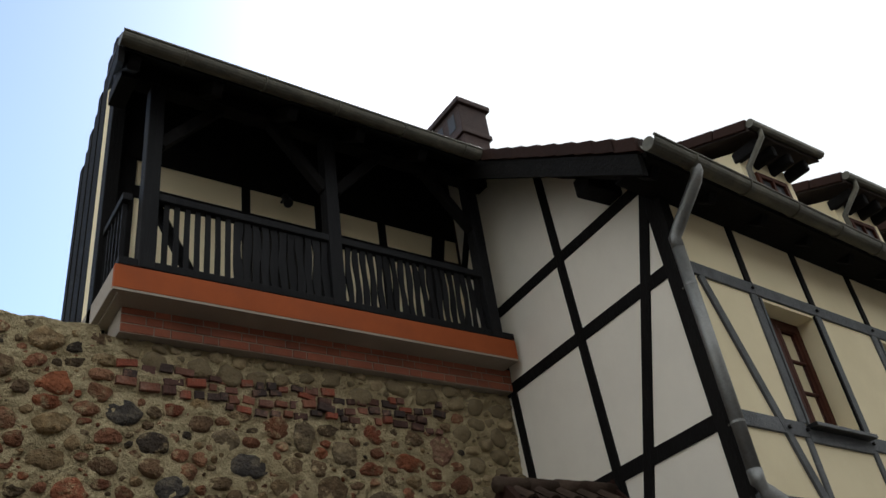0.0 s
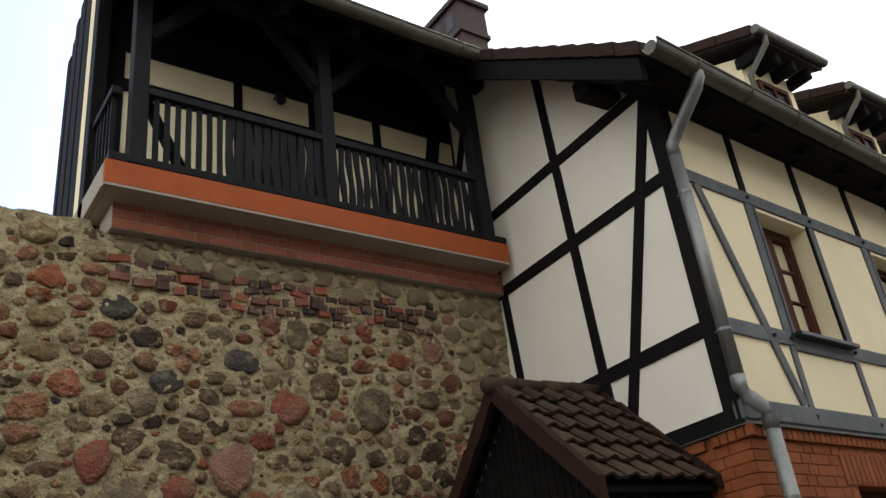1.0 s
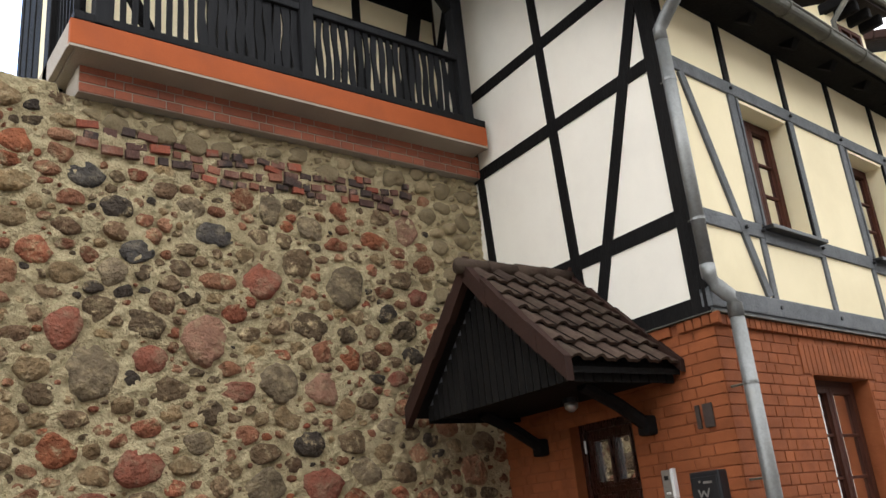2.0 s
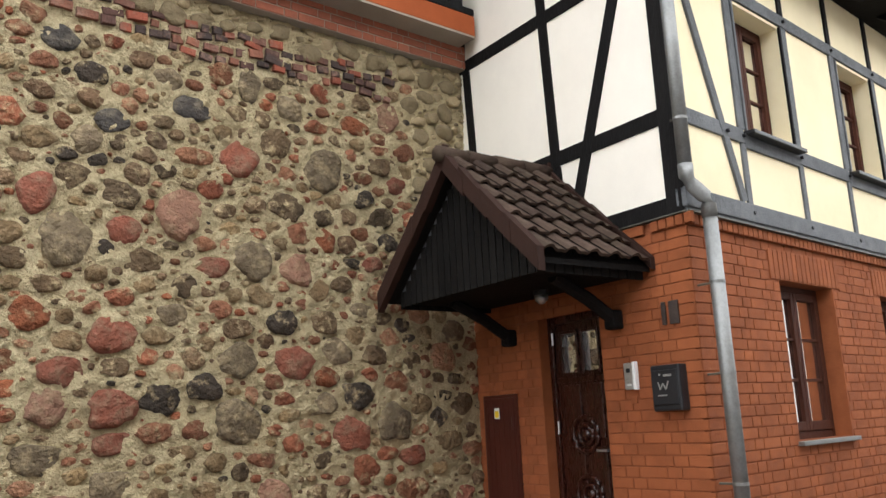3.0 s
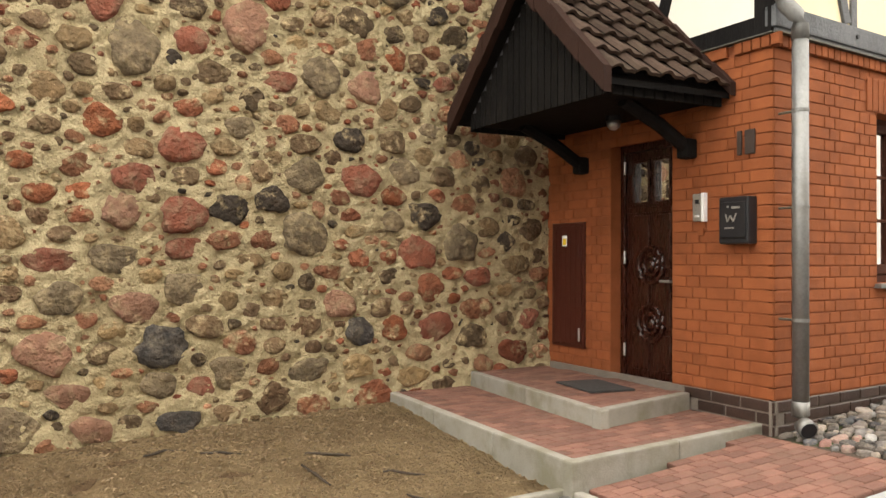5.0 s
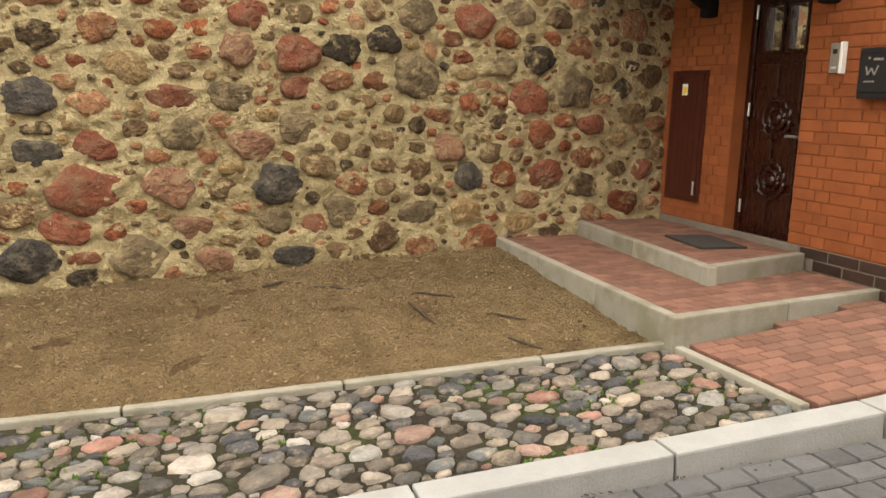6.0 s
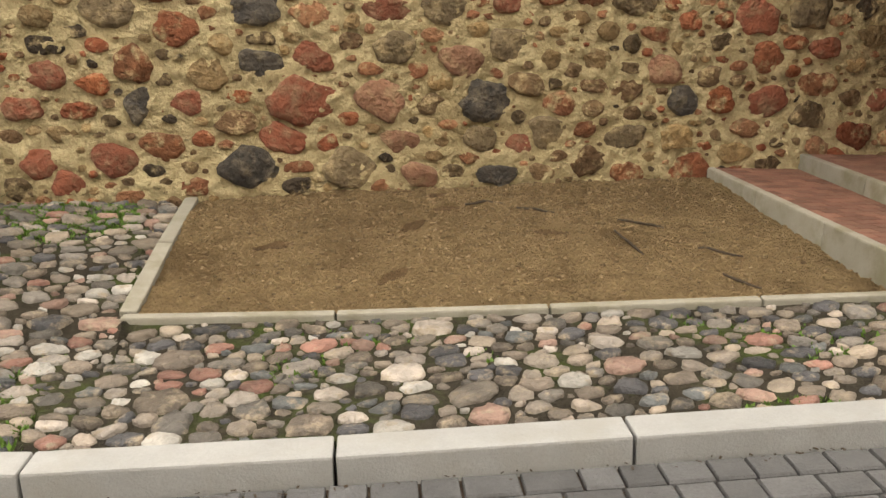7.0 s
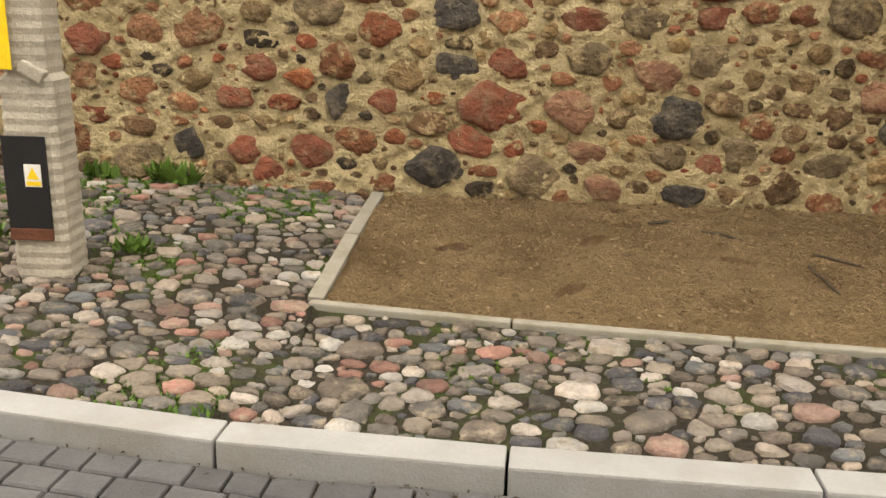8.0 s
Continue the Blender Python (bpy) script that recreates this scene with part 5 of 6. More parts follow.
# old field-stone wall
def wall_top(x):
    return (4.93 if x < -3.86 else 4.87) + (0.05 * noise.noise(Vector((x * 1.7, 0, 0))) + 0.04 * noise.noise(Vector((x * 5, 3, 0))) if x < -3.8 else -0.02)


def wall_low(x, z):
    """The wall's broad bulges."""
    return 0.03 * noise.noise(Vector((x * 0.8, z * 0.8, 5))) + 0.014 * noise.noise(Vector((x * 3, z * 3, 6))) + 0.035 * smoothstep((0.5 - (z - level(x, 0))) / 0.5)


def wall_face(x, z):
    """How far the hand-smeared mortar stands out at a place of the wall."""
    return wall_low(x, z) + 0.004 + 0.020 * noise.noise(Vector((x * 6, z * 6, 7))) + 0.024 * noise.noise(Vector((x * 13, z * 14, 8))) + 0.016 * noise.noise(Vector((x * 29, z * 33, 9)))


xs = [-12, -11, -10, -9.2, *[-8.4 + 0.0165 * k for k in range(511)], 0.04]
nz = 300
verts, faces = [], []
for x in xs:
    top = wall_top(x)
    for j in range(nz + 1):
        z = -0.25 + (top + 0.25) * j / nz
        verts.append((x, -wall_face(x, z) if j < nz else 0.05, z))
    verts += [(x, 0.5, top), (x, 0.5, -0.25)]
n = nz + 3
for i in range(len(xs) - 1):
    for j in range(n - 1):
        faces.append((i * n + j, (i + 1) * n + j, (i + 1) * n + j + 1, i * n + j + 1))
faces += [tuple(range(n)), tuple((len(xs) - 1) * n + k for k in range(n))]
stone_wall = new("wall_stone", mesh_of("wall_stone", verts, faces, "mortar"))
tagged(stone_wall, "old wall of mixed fieldstones in pale lime mortar", "wall", kind="structure")


def fitted(spots, grow, gap, rnd, sides=9, low=0.74):
    """An outline for each ellipse (x, y, r, s), grown until it meets its neighbours less a joint."""
    grid = {}
    for k, (x, y, r, s) in enumerate(spots):
        grid.setdefault((int(x // 0.3), int(y // 0.3)), []).append(k)
    out = []
    for k, (x, y, r, s) in enumerate(spots):
        n = sides
        lift = rnd.uniform(0, 6.28)
        poly = []
        for j in range(n):
            a = lift + 2 * math.pi * (j + rnd.uniform(-0.28, 0.28)) / n
            f = grow * rnd.uniform(low, 1.16)
            poly.append(Vector((r * f * math.cos(a), s * f * math.sin(a))))
        cx, cy = int(x // 0.3), int(y // 0.3)
        for i in range(cx - 2, cx + 3):
            for j in range(cy - 2, cy + 3):
                for o in grid.get((i, j), ()):
                    if o == k:
                        continue
                    px, py, pr, ps = spots[o]
                    d = Vector((px - x, py - y))
                    far = d.length
                    if far < 1e-6 or far > grow * (max(r, s) + max(pr, ps)) + 0.05:
                        continue
                    w = d / far
                    mine = 1 / math.hypot(w.x / r, w.y / s)
                    theirs = 1 / math.hypot(w.x / pr, w.y / ps)
                    limit = far * mine / (mine + theirs) - gap / 2
                    cut = []
                    for a, b in zip(poly, poly[1:] + poly[:1]):
                        da, db = a.dot(w) - limit, b.dot(w) - limit
                        if da <= 0:
                            cut.append(a)
                        if da * db < 0:
                            cut.append(a.lerp(b, da / (da - db)))
                    poly = cut
                    if len(poly) < 3:
                        break
        out.append(poly)
    return out


def cell_stone(poly, tall, rnd, wear=0.2, flat=0.86, rings=((1.0, -0.5), (0.97, 0.45), (0.86, 0.86), (0.45, 1.0)), crag=1.0):
    """A stone with that outline, rounded corners and a worn, uneven top; z is up from its bed."""
    soft = []
    for a, b in zip(poly, poly[1:] + poly[:1]):
        soft += [a.lerp(b, wear), a.lerp(b, 1 - wear)]
    thin = [soft[0]]
    for p in soft[1:]:
        if (p - thin[-1]).length > 0.006:
            thin.append(p)
    if len(thin) < 4:
        return None
    mid_p = sum(thin, Vector((0, 0))) / len(thin)
    size = sum((p - mid_p).length for p in thin) / len(thin)
    lean = Vector((rnd.gauss(0, 0.18), rnd.gauss(0, 0.18))) * tall / max(size, 0.01)
    verts, faces, n = [], [], len(thin)
    for f, h in (*rings[:2], (flat, rings[2][1]), (flat * 0.52, 1.0)):
        for p in thin:
            q = mid_p + (p - mid_p) * (f * (1 + rnd.gauss(0, 0.025 * crag)))
            verts.append((q.x, q.y, tall * (h + (rnd.gauss(0, 0.09 * crag) if h > 0 else 0)) + (lean.dot(q - mid_p) if h > 0 else 0)))
    verts.append((mid_p.x, mid_p.y, tall * (1.02 + rnd.gauss(0, 0.1))))
    for k in range(3):
        for j in range(n):
            i = (j + 1) % n
            faces.append((k * n + j, k * n + i, (k + 1) * n + i, (k + 1) * n + j))
    for j in range(n):
        faces.append((3 * n + j, 3 * n + (j + 1) % n, 4 * n))
    return verts, faces


def rounded(poly, times):
    """The outline with its corners cut off again and again."""
    for _ in range(times):
        poly = [p for a, b in zip(poly, poly[1:] + poly[:1]) for p in (a.lerp(b, 0.25), a.lerp(b, 0.75))]
    return poly


def rough_stone(poly, tall, rnd):
    """A broken field stone: a ragged outline, split faces at several slants and a knobbly skin; z is out of the wall."""
    soft = rounded(poly, 2)
    mid_p = sum(soft, Vector((0, 0))) / len(soft)
    around = sum((p - q).length for p, q in zip(soft, soft[1:] + soft[:1]))
    n = max(8, min(24, int(around / 0.030)))
    size = around / 6.28
    seed = Vector((rnd.uniform(0, 50), rnd.uniform(0, 50), rnd.uniform(0, 50)))
    line, step, gone, k = [], around / n, 0.0, 0
    for p, q in zip(soft, soft[1:] + soft[:1]):
        d = (q - p).length
        while k * step <= gone + d and k < n:
            line.append(p.lerp(q, (k * step - gone) / max(d, 1e-6)))
            k += 1
        gone += d
    if len(line) < 6:
        return None
    n = len(line)
    edge = []
    for p in line:
        w = p - mid_p
        f = 1 + 0.16 * noise.noise(seed + Vector((w.x, w.y, 0)) * 9) + 0.12 * noise.noise(seed + Vector((w.x, w.y, 3)) * 26)
        edge.append(w * f)
    cuts = [(Vector((math.cos(a), math.sin(a))) * rnd.uniform(0.25, 0.9) * tall / size, tall * rnd.uniform(0.78, 1.12)) for a in (rnd.uniform(0, 6.28) for _ in range(4))]
    verts, faces = [], []
    for f, h in ((1.0, -0.7), (0.985, 0.1), (0.90, 0.66), (0.68, 0.96), (0.36, 1.06)):
        for w in edge:
            q = w * f
            z = tall * h
            if h > 0:
                z = min([z] + [c - slant.dot(q) for slant, c in cuts])
                z += tall * (0.20 * noise.noise(seed + Vector((q.x, q.y, 7)) * 16) + 0.13 * noise.noise(seed + Vector((q.x, q.y, 9)) * 42))
            verts.append((mid_p.x + q.x, mid_p.y + q.y, z))
    verts.append((mid_p.x, mid_p.y, min([tall] + [c for _, c in cuts])))
    for r in range(4):
        for j in range(n):
            i = (j + 1) % n
            faces.append((r * n + j, r * n + i, (r + 1) * n + i, (r + 1) * n + j))
    faces += [(4 * n + j, 4 * n + (j + 1) % n, 5 * n) for j in range(n)]
    return verts, faces


CHOSEN = [("red", -3.73, 3.14, 0.12, 0.17), ("dark", -2.68, 3.92, 0.16, 0.10), ("dark", -3.27, 3.71, 0.15, 0.09), ("grey", -3.43, 3.55, 0.11, 0.10), ("red", -3.17, 2.94, 0.14, 0.11), ("pink", -2.76, 3.09, 0.18, 0.19), ("red", -2.30, 3.60, 0.17, 0.14), ("grey", -1.56, 3.63, 0.18, 0.21), ("grey", -2.17, 2.81, 0.16, 0.16), ("pink", -1.79, 2.76, 0.17, 0.14), ("red", -1.85, 2.05, 0.19, 0.13), ("orange", -2.79, 1.96, 0.06, 0.06), ("grey", -3.54, 2.85, 0.16, 0.22), ("grey", -2.32, 2.05, 0.16, 0.13), ("red", -3.21, 1.72, 0.15, 0.13), ("red", -2.52, 2.72, 0.16, 0.08), ("pink", -0.90, 4.20, 0.13, 0.12), ("grey", -2.22, 4.19, 0.11, 0.13), ("grey", -0.94, 1.56, 0.17, 0.15), ("red", -1.35, 1.48, 0.16, 0.13), ("red", -3.23, 2.22, 0.15, 0.13), ("red", -3.54, 1.97, 0.14, 0.11)]
CHOSEN_LOW = [('red', -4.59, 0.8, 0.24, 0.15), ('dark', -3.34, 0.82, 0.17, 0.15), ('dark', -4.95, 0.33, 0.18, 0.14), ('red', -4.72, 0.54, 0.16, 0.09), ('red', -5.79, 0.41, 0.14, 0.11), ('dark', -1.86, 0.86, 0.12, 0.11), ('orange', -2.54, 0.96, 0.11, 0.05), ('dark', -2.53, 1.13, 0.1, 0.07), ('pink', -3.52, 1.11, 0.17, 0.1), ('grey', -5.76, 1.33, 0.17, 0.13), ('dark', -4.91, 1.37, 0.19, 0.11), ('red', -6.16, 0.9, 0.13, 0.08), ('red', -1.16, 0.88, 0.18, 0.11), ('dark', -5.64, 0.74, 0.08, 0.11), ('dark', -3.23, 0.31, 0.17, 0.08), ('red', -4.04, 1.41, 0.17, 0.1), ('grey', -3.19, 1.22, 0.14, 0.12), ('red', -5.33, 0.77, 0.11, 0.08), ('red', -6.23, 0.37, 0.12, 0.09), ('dark', -6.61, 0.36, 0.11, 0.1)]
CHOSEN_FAR = [('red', -7.29, 1.01, 0.13, 0.09), ('grey', -6.95, 0.23, 0.15, 0.13), ('red', -6.08, 0.24, 0.12, 0.07), ('pink', -3.61, 1.75, 0.13, 0.12), ('red', -3.2, 1.49, 0.12, 0.09)]
CHOSEN_MID = [('grey', -2.81, 2.37, 0.14, 0.08), ('dark', -2.57, 2.17, 0.08, 0.05), ('pink', -0.73, 2.06, 0.09, 0.08), ('grey', -1.48, 2.11, 0.14, 0.1), ('grey', -1.6, 1.71, 0.13, 0.09), ('grey', -2.32, 1.59, 0.18, 0.17), ('red', -0.82, 3.59, 0.12, 0.08), ('dark', -1.33, 3.0, 0.1, 0.07), ('grey', -1.24, 2.47, 0.13, 0.07), ('red', -0.74, 1.27, 0.13, 0.08), ('red', -0.22, 0.92, 0.1, 0.1), ('dark', -4.86, 1.03, 0.15, 0.09), ('red', -4.52, 1.09, 0.12, 0.09), ('grey', -3.99, 1.17, 0.15, 0.11), ('grey', -2.28, 0.6, 0.15, 0.1), ('pink', -3.91, 0.55, 0.14, 0.08), ('red', -4.42, 0.52, 0.08, 0.06), ('pink', -3.78, 0.31, 0.12, 0.1), ('grey', -4.27, 0.36, 0.19, 0.12), ('grey', -3.67, 1.42, 0.15, 0.1)]
CHOSEN_MORE = [('grey', -3.37, 0.58, 0.12, 0.09), ('red', -3.05, 0.54, 0.13, 0.07), ('dark', -3.64, 4.22, 0.13, 0.11), ('grey', -2.88, 4.12, 0.13, 0.09), ('grey', -1.86, 4.09, 0.12, 0.1), ('pink', -4.06, 0.83, 0.16, 0.13), ('red', -6.32, 0.7, 0.14, 0.08), ('dark', -3.02, 2.56, 0.1, 0.06), ('dark', -3.34, 2.62, 0.08, 0.06), ('red', -2.52, 3.32, 0.1, 0.07), ('dark', -2.95, 3.62, 0.09, 0.06), ('red', -1.1, 2.86, 0.12, 0.07), ('pink', -2.02, 1.08, 0.15, 0.1), ('dark', -2.3, 1.25, 0.07, 0.06), ('grey', -2.9, 0.62, 0.16, 0.11)]
pack = Pack(0.15)
placed = []
for kind, x, z, r, s in CHOSEN + CHOSEN_LOW + CHOSEN_FAR + CHOSEN_MID + CHOSEN_MORE:
    pack.add(x, z, r, s)
    placed.append((x, z, r, s, "stone_" + kind))


def old_brickwork(x, z):
    """Where the upper wall was mended with small old bricks."""
    return (-3.75 < x < -2.95 and 4.36 < z < 4.70 - 0.12 * (x + 3.75)) or (-2.95 <= x < -0.85 and 4.34 < z < 4.62)


def try_stone(r, s, gap, x=None, z=None):
    x = rng.uniform(-9.2, -0.02) if x is None else x
    z = rng.uniform(0.02, 4.84) if z is None else z
    if z - s * 0.8 < level(x, 0) - 0.05 or z + s > wall_top(x) + (0.03 if x < -3.8 else -0.01) or x + r > 0.03 or old_brickwork(x, z):
        return
    ochre = x > -0.70 + 0.1 * (4.8 - z) and z > 3.45 or (z > 4.62 and x > -3.7)
    if ochre:
        r, s = min(r, 0.11), min(s, 0.08)
    if not pack.fits(x, z, r, s, gap * (1 - 0.85 * smoothstep((z - 1.2 + 0.6 * noise.noise(Vector((x, z, 4)))) / 1.6))):
        return
    pack.add(x, z, r, s)
    placed.append((x, z, r, s, "stone_ochre" if ochre else "stone"))


for lo, hi, tries, gap in ((0.13, 0.17, 300, 0.045), (0.095, 0.14, 3500, 0.035), (0.06, 0.10, 14000, 0.026), (0.035, 0.06, 16000, 0.018), (0.018, 0.034, 6000, 0.012)):
    for k in range(tries):
        r = rng.uniform(lo, hi)
        try_stone(r, r * rng.uniform(0.45, 0.82), gap)


OUT = Matrix(((1, 0, 0, 0), (0, 0, -1, 0), (0, 1, 0, 0), (0, 0, 0, 1)))     # a stone's top looks out of the wall
outlines = fitted([p[:4] for p in placed], 1.30, 0.016, rng, 9, 0.62)
order = sorted(range(len(placed)), key=lambda k: -(placed[k][2] * placed[k][3]) if placed[k][0] > -7.6 else 0)
loose = {"stone": ([], []), "stone_ochre": ([], [])}
for n, k in enumerate(order):
    x, z, r, s, mat = placed[k]
    if len(outlines[k]) < 3:
        continue
    shape = rough_stone(outlines[k], min(0.062, 0.30 * min(r, s) + 0.012 + rng.uniform(-0.006, 0.016) + (0.014 if mat == "stone_ochre" else 0)), rng)
    if not shape:
        continue
    m = Matrix.Translation((x, -wall_low(x, z) + 0.002, z)) @ OUT
    if n < 300:
        ob = new("stone", mesh_of("stone", *shape, mat))
        ob.matrix_world = m
        ob.parent = stone_wall
    else:
        pair = loose["stone_ochre" if mat == "stone_ochre" else "stone"]
        pair[0].append(shape)
        pair[1].append(m)
joined("small_stones", *loose["stone"], "stone_joined", stone_wall, "small stones between the large ones")
joined("small_ochre_stones", *loose["stone_ochre"], "stone_ochre", stone_wall, "small ochre sandstones at the wall's edge")


def block(bevel=0.06):
    """A brick of unit size, centre of its back at the origin: along x, outwards y, up z; front edges worn."""
    v = [(-0.5, 0, -0.5), (0.5, 0, -0.5), (0.5, 0, 0.5), (-0.5, 0, 0.5)]
    v += [(x, 0.75, z) for x, _, z in v[:4]]
    v += [(-0.5 + bevel * 0.4, 1, -0.5 + bevel), (0.5 - bevel * 0.4, 1, -0.5 + bevel), (0.5 - bevel * 0.4, 1, 0.5 - bevel), (-0.5 + bevel * 0.4, 1, 0.5 - bevel)]
    f = [(8, 9, 10, 11)]
    for lo in (0, 4):
        for j in range(4):
            i = (j + 1) % 4
            f.append((lo + j, lo + i, lo + 4 + i, lo + 4 + j))
    return v, f


BLOCK = block()
block_meshes = {m: mesh_of("brick", *BLOCK, m, False) for m in ("brick", "band_brick", "plinth_brick", "old_brick", "paver_red", "paver_grey", "chimney")}


def lay(parent, mat, m, a, z, long, tall, deep, name="brick", tilt=0.0):
    ob = new(name, block_meshes[mat])
    ob.matrix_world = m @ Matrix.Translation((a, 0, z)) @ Matrix.Rotation(tilt, 4, "Y") @ Matrix.Diagonal((long, deep, tall, 1))
    ob.parent = parent


# mended brickwork in the old wall
for r in range(4):
    x = -3.72 + 0.05 * (r % 2)
    while x < -0.85:
        long = rng.choice((0.06, 0.075, 0.085, 0.10, 0.12, 0.10, 0.15))
        z = 4.385 + 0.076 * r + 0.016 * math.sin(x * 3) + 0.012 * math.sin(x * 8 + r) + (0.06 if x < -2.95 else 0)
        if old_brickwork(x + long / 2, z) and rng.random() < 0.86:
            m = WALL @ Matrix.Translation((0, wall_low(x + long / 2, z) - 0.002, 0))
            lay(stone_wall, "old_brick", m, x + long / 2, z + rng.gauss(0, 0.009), long, rng.uniform(0.045, 0.07), 0.020 + rng.uniform(0, 0.022), tilt=rng.gauss(0, 0.09))
        x += long + rng.uniform(0.015, 0.036)

PITCH = 0.0772


def brick_rows(m, a0, a1, z0, z1, holes, stop=None):
    """Places for a bond of stretchers and headers: (centre, height, length)."""
    out, row = [], 0
    z = z0 + PITCH / 2
    while z < z1 - PITCH / 3:
        a, n = a0 - (0.19 if row % 2 else 0.0), row
        while a < a1:
            long = 0.245 if n % 2 == 0 else 0.118
            p, q = max(a, a0), min(a + long, a1)
            spans = [(p, q)]
            for h in holes:
                if h[2] < z < h[3]:
                    spans = [t for u, v in spans for t in ((u, min(v, h[0] - 0.004)), (max(u, h[1] + 0.004), v))]
            for u, v in spans:
                if v - u > 0.03:
                    out.append(((u + v) / 2, z, v - u))
            a += long + 0.009
            n += 1
        z += PITCH
        row += 1
    return out


lintels = [(h[0] - 0.14, h[1] + 0.14, h[3] - 0.001, h[3] + 0.245) for h in LOW_WINDOWS]
for a, z, long in brick_rows(DOOR, 0.0, 2.467, PLINTH, 2.78, [DOOR_HOLE]):
    lay(wall_door, "brick", DOOR @ Matrix.Translation((0, -0.006, 0)), a, z, long, 0.0695, 0.007)
front = brick_rows(FRONT, 0.012, 8.9, PLINTH, 2.78, LOW_WINDOWS + lintels)
for h in lintels[:1]:
    k = h[0] + 0.04
    while k < h[1]:
        lay(wall_front, "brick", FRONT @ Matrix.Translation((0, -0.006, 0)), k, (h[2] + h[3]) / 2, 0.066, 0.24, 0.012)
        k += 0.0772
front.sort(key=lambda p: p[0])
for a, z, long in front[:280]:
    lay(wall_front, "brick", FRONT @ Matrix.Translation((0, -0.006, 0)), a, z, long, 0.0695, 0.007)
far = [FRONT @ Matrix.Translation((a, -0.006, z)) @ Matrix.Diagonal((long, 0.007, 0.0695, 1)) for a, z, long in front[280:]]
for h in lintels[1:]:
    k = h[0] + 0.04
    while k < h[1]:
        far.append(FRONT @ Matrix.Translation((k, -0.006, (h[2] + h[3]) / 2)) @ Matrix.Diagonal((0.066, 0.012, 0.24, 1)))
        k += 0.0772
ob = joined("far_bricks", [BLOCK] * len(far), far, "brick_joined", wall_front, "red clinker bricks further along the front")
ob.data.polygons.foreach_set("use_smooth", [False] * len(ob.data.polygons))
for h in LOW_WINDOWS:
    for b in ((h[0] - 0.012, h[0] + 0.002, h[2], h[3]), (h[1] - 0.002, h[1] + 0.012, h[2], h[3]), (h[0], h[1], h[3] - 0.002, h[3] + 0.012)):
        part("reveal", box(FRONT, b[0], b[1], -0.28, -0.001, b[2], b[3]), "brick", wall_front)
# corbelled course of bricks on edge under the sill beam
for m, a1, wall_ob in ((DOOR, 2.49, wall_door), (FRONT, 4.3, wall_front)):
    a = 0.0 if m is DOOR else -0.02
    while a < a1:
        if m is FRONT or a > 2.1:
            lay(wall_ob, "brick", m @ Matrix.Translation((0, -0.004, 0)), a + 0.033, 2.822, 0.064, 0.078, 0.034)
        a += 0.075
part("corbel", box(DOOR, 0.0, 2.10, -0.004, 0.026, 2.785, 2.86, 0.006), "brick", wall_door)
part("corbel", box(FRONT, 4.3, 8.9, -0.004, 0.026, 2.785, 2.86, 0.006), "brick", wall_front)
part("sill_cover", box(DOOR, -0.0, 2.50, 0.0, 0.045, 2.862, 2.872, 0.002), "zinc_old", wall_door)
part("sill_cover", box(FRONT, -0.03, 8.9, 0.0, 0.055, 2.862, 2.872, 0.002), "zinc_old", wall_front)
part("sill_shelf", box(FRONT, 0.0, 8.9, -0.05, 0.02, 2.872, 2.905), "timber_grey", upper_front)
for m, a0, a1, wall_ob in ((DOOR, 1.7, 2.49, wall_door), (FRONT, -0.02, 5.0, wall_front)):
    for r in range(4):
        a = a0 + (0.13 if r % 2 else 0)
        while a < a1 - 0.02:
            q = min(a + 0.245, a1)
            lay(wall_ob, "plinth_brick", m @ Matrix.Translation((0, 0.0, 0)), (a + q) / 2, PLINTH - 0.042 - r * PITCH, q - a, 0.0665, 0.012)
            a += 0.257
# brick band under the loggia
for a, z, long in brick_rows(WALL, -3.735, -0.02, 4.838, 5.06, []):
    lay(band, "band_brick", WALL @ Matrix.Translation((0, 0.094, 0)), a, z - 0.002, long, 0.0665, 0.014)


# pavers of the entrance and the red pavement
def pave(parent, corner, u, v, nu, nv, z, inside, mat="paver_red", long=0.134, wide=0.084):
    for j in range(nv):
        for i in range(-1, nu):
            p = corner + u * ((i + 0.5 * (j % 2)) * (long + 0.006) + long / 2) + v * (j * (wide + 0.006) + wide / 2)
            ends = [e for e in (-1, 1) if inside(p + u * (e * long / 2))]
            if not inside(p) or not ends:
                continue
            size = long
            if len(ends) == 1:            # a half paver at the edge
                p, size = p + u * (ends[0] * long / 4), long / 2
            zz = z(p) if callable(z) else z
            ob = new("paver", block_meshes[mat])
            way = math.atan2(u.y, u.x)
            ob.matrix_world = Matrix.Translation((p.x, p.y, zz - 0.03)) @ Matrix.Rotation(way, 4, "Z") @ Matrix.Rotation(rng.gauss(0, 0.006) - (math.atan(0.08) * math.cos(way) if callable(z) else 0), 4, "Y") @ Matrix.Rotation(math.pi / 2, 4, "X") @ Matrix.Diagonal((size, 0.03, wide, 1))
            ob.parent = parent


def within(p, *corners):
    signs = []
    for k in range(len(corners)):
        a, b = Vector(corners[k]), Vector(corners[(k + 1) % len(corners)])
        signs.append((b - a).cross(p - a) > 0)
    return all(signs)


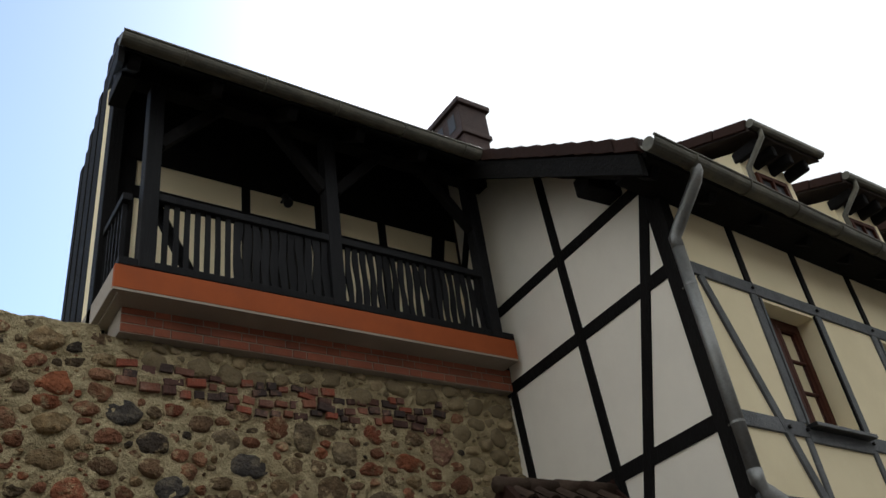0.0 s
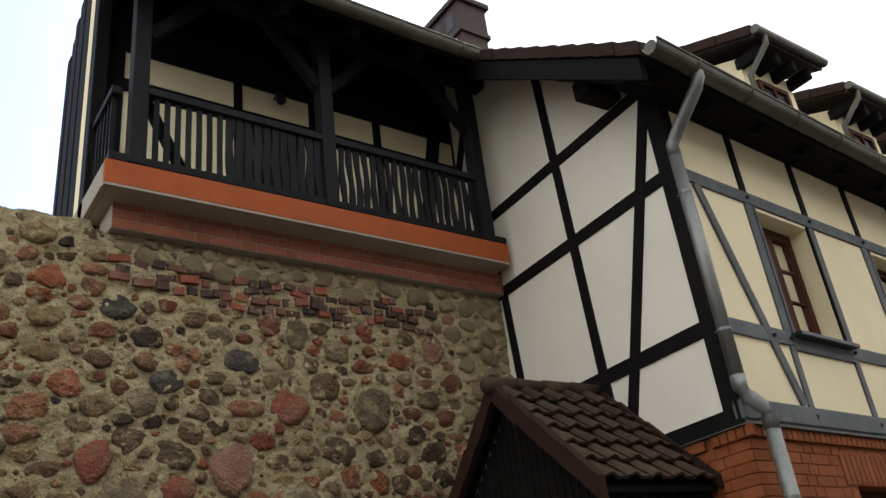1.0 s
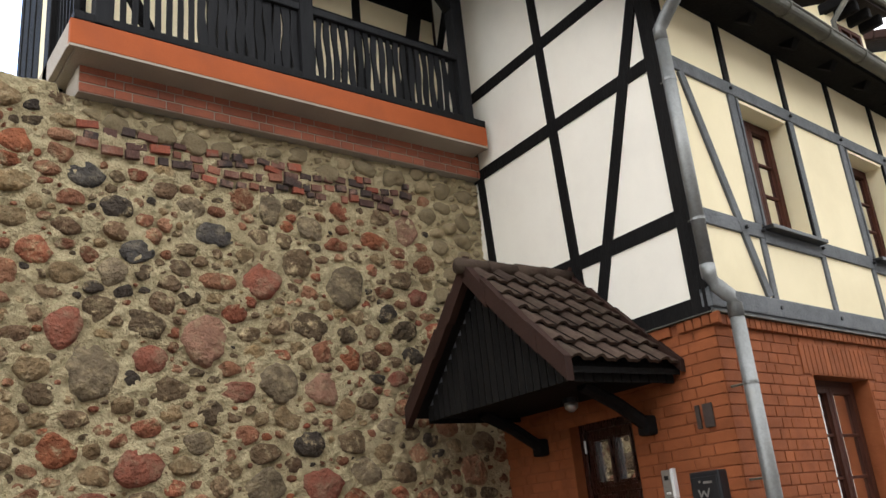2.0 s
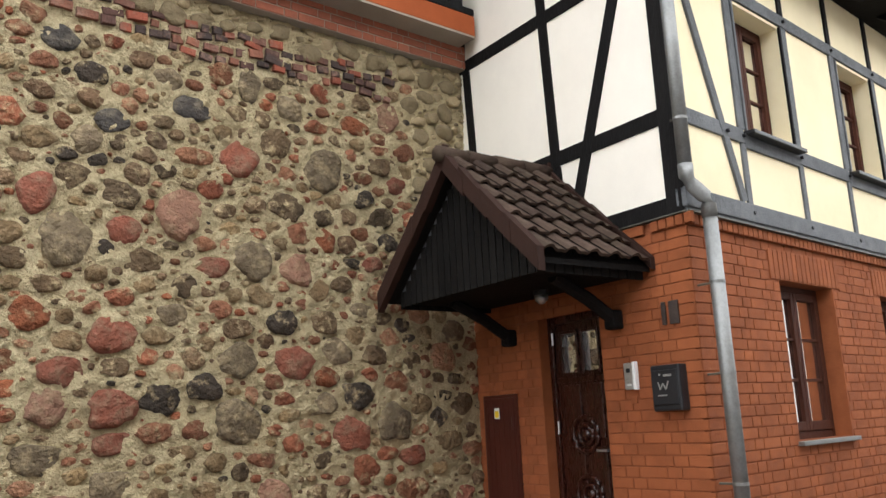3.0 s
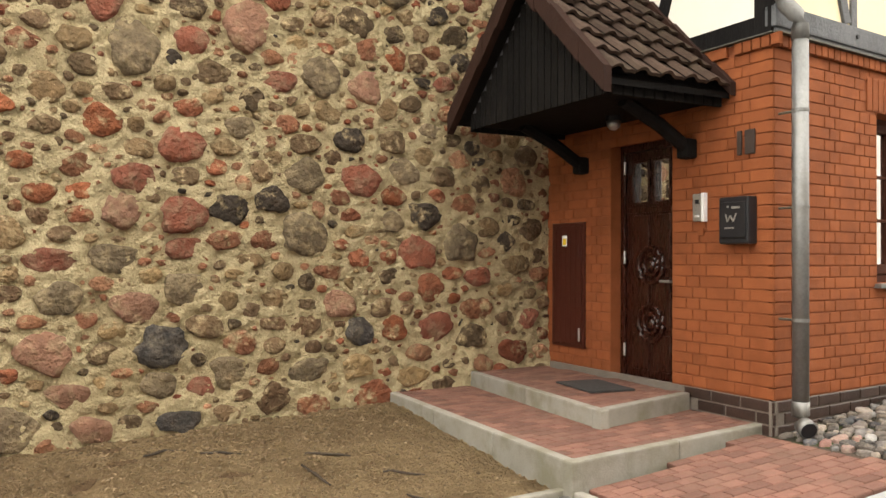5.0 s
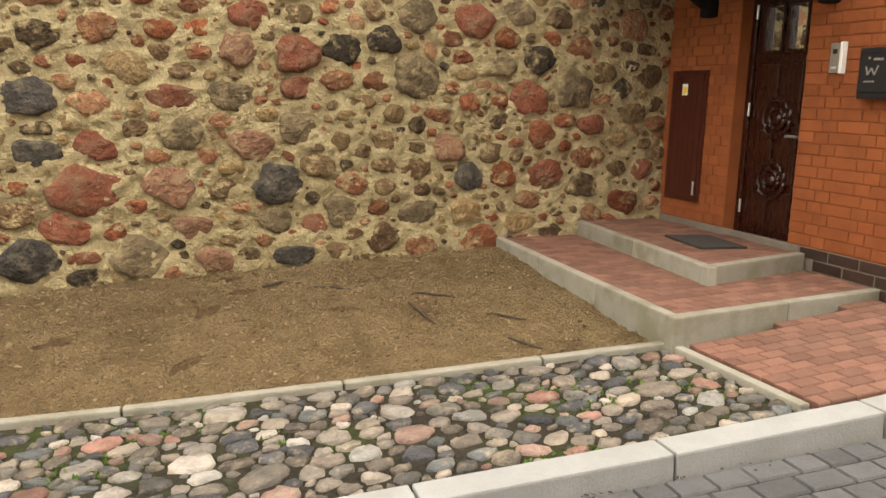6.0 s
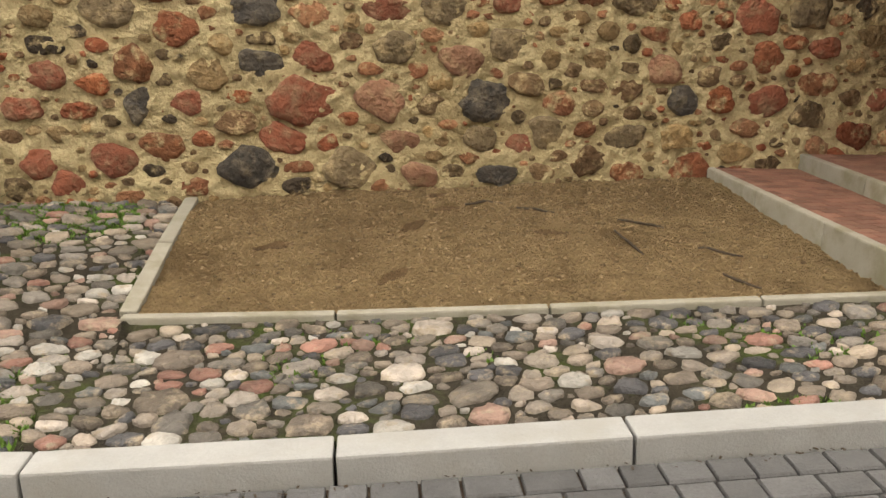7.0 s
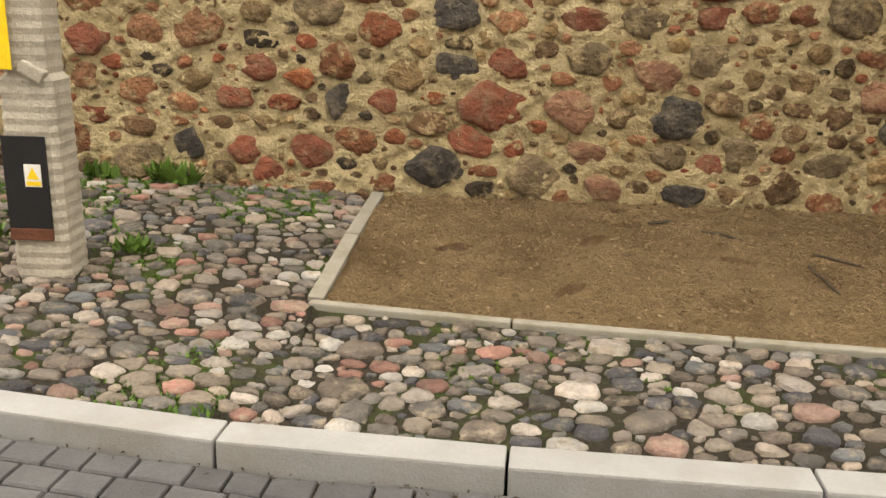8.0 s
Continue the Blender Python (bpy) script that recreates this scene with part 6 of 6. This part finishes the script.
uu, vv = (PR - PF).normalized(), (PL - PF).normalized()
pave(platform, PF + 0.07 * uu + 0.07 * vv, uu, vv, 14, 29, ZP - 0.002, lambda p: within(p, PF + 0.05 * (uu + vv), PR + 0.1 * vv, Vector((0.02, 0.0)), PL + 0.06 * uu) and not within(p, SF + 0.12 * (uu + vv), SR + 0.12 * vv, Vector((0.1, 0.1)), SL + 0.12 * uu))
uu, vv = (SR - SF).normalized(), (SL - SF).normalized()
pave(upper, SF + 0.07 * uu + 0.07 * vv, uu, vv, 11, 25, ZS - 0.002, lambda p: within(p, SF + 0.05 * (uu + vv), SR + 0.1 * vv, Vector((-0.02, 0.0)), SL + 0.06 * uu))
pave(pavement_red, Vector((-1.83, -3.5)), Vector((1, -0.06)).normalized(), Vector((0.06, 1)).normalized(), 14, 17, lambda p: level(p.x, p.y) + 0.001, lambda p: -1.83 < p.x < -0.27 and kerb_y(p.x) + 0.05 < p.y < -2.54 + 0.09 * (p.x + 1.90) - 0.03)
# street pavers, rows along the kerb
grey = []
s = Vector((1, -0.13)).normalized()
t = Vector((-0.13, -1)).normalized()
for j in range(42):
    a = -8.0 + (0.09 if j % 2 else 0) + rng.uniform(-0.02, 0.02)
    while a < 10.0:
        long = rng.choice((0.135, 0.165, 0.195))
        p = Vector((-4.6, kerb_y(-4.6) - 0.155)) + s * (a + long / 2) + t * (0.066 + 0.132 * j)
        grey.append((j, abs(a), p, long - 0.010))
        a += long
for n, (j, a, p, long) in enumerate(sorted(grey, key=lambda g: (g[0] > 5) * 50 + g[1] + 0.6 * g[0])):
    m = Matrix.Translation((p.x, p.y, level(p.x, -4) - 0.124)) @ Matrix.Rotation(math.atan2(s.y, s.x), 4, "Z") @ Matrix.Rotation(-math.atan(0.08) * (p.x > -5.4) + rng.gauss(0, 0.012), 4, "Y") @ Matrix.Rotation(math.pi / 2, 4, "X") @ Matrix.Diagonal((long, 0.034, 0.122, 1))
    if n < 300:
        ob = new("paver", block_meshes["paver_grey"])
        ob.matrix_world = m
        ob.parent = road
    else:
        if n == 300:
            rest_grey = []
        rest_grey.append(m)
ob = joined("far_pavers", [BLOCK] * len(rest_grey), rest_grey, "paver_grey_joined", road, "grey street pavers further off")
ob.data.polygons.foreach_set("use_smooth", [False] * len(ob.data.polygons))

# cobbles
def cobbles(parent, inside, x0, x1, y0, y1, sizes, singles, centre):
    pk = Pack(0.1)
    for lo, hi, tries in sizes:
        for k in range(tries):
            x, y, r = rng.uniform(x0, x1), rng.uniform(y0, y1), rng.uniform(lo, hi)
            q = r * rng.uniform(0.55, 0.9)
            if inside(x, y, max(r, q)) and pk.fits(x, y, r, q, 0.001):
                pk.add(x, y, r, q)
    spots = sorted(pk.all, key=lambda p: math.hypot(p[0] - centre[0], p[1] - centre[1]) - 8 * p[2])
    far = ([], [])
    for n, ((x, y, r, q), poly) in enumerate(zip(spots, fitted(spots, 1.36, 0.010, rng, 8, 0.60))):
        shape = cell_stone(poly, min(0.036, 0.018 + 0.22 * q), rng, 0.22, 0.90) if len(poly) > 2 else None
        if not shape:
            continue
        m = Matrix.Translation((x, y, level(x, y) - 0.03)) @ Matrix.Rotation(-math.atan(0.08) * (x > -5.4), 4, "Y")
        if n < singles:
            ob = new("cobble", mesh_of("cobble", *shape, "cobble"))
            ob.matrix_world = m
            ob.parent = parent
        else:
            far[0].append(shape)
            far[1].append(m)
    joined("small_cobbles", *far, "cobble_joined", parent, "rounded cobbles further off")


def on_pavement(x, y, r):
    if y < kerb_y(x) + 0.75 * r + 0.005 or y > -0.01:
        return False
    if x < -5.45:
        return y < border_y(x) or x < left_edge(y) - 0.06 - 0.7 * r
    return y < border_y(x) - 0.01 - 0.7 * r and x < -1.89 - 0.7 * r


cobbles(pavement, on_pavement, -10.0, -1.88, -3.5, 0.0, ((0.072, 0.10, 350), (0.052, 0.074, 7000), (0.034, 0.05, 22000), (0.02, 0.032, 18000)), 300, (-4.2, -2.6))
cobbles(pavement_house, lambda x, y, r: kerb_y(x) + 0.7 * r < y < -2.49 + TURN * (x + 0.2) - 0.7 * r and x > -0.22 + r, -0.25, 6.0, -4.0, -2.47, ((0.05, 0.068, 1500), (0.036, 0.052, 8000), (0.022, 0.036, 9000)), 150, (0, -2.7))
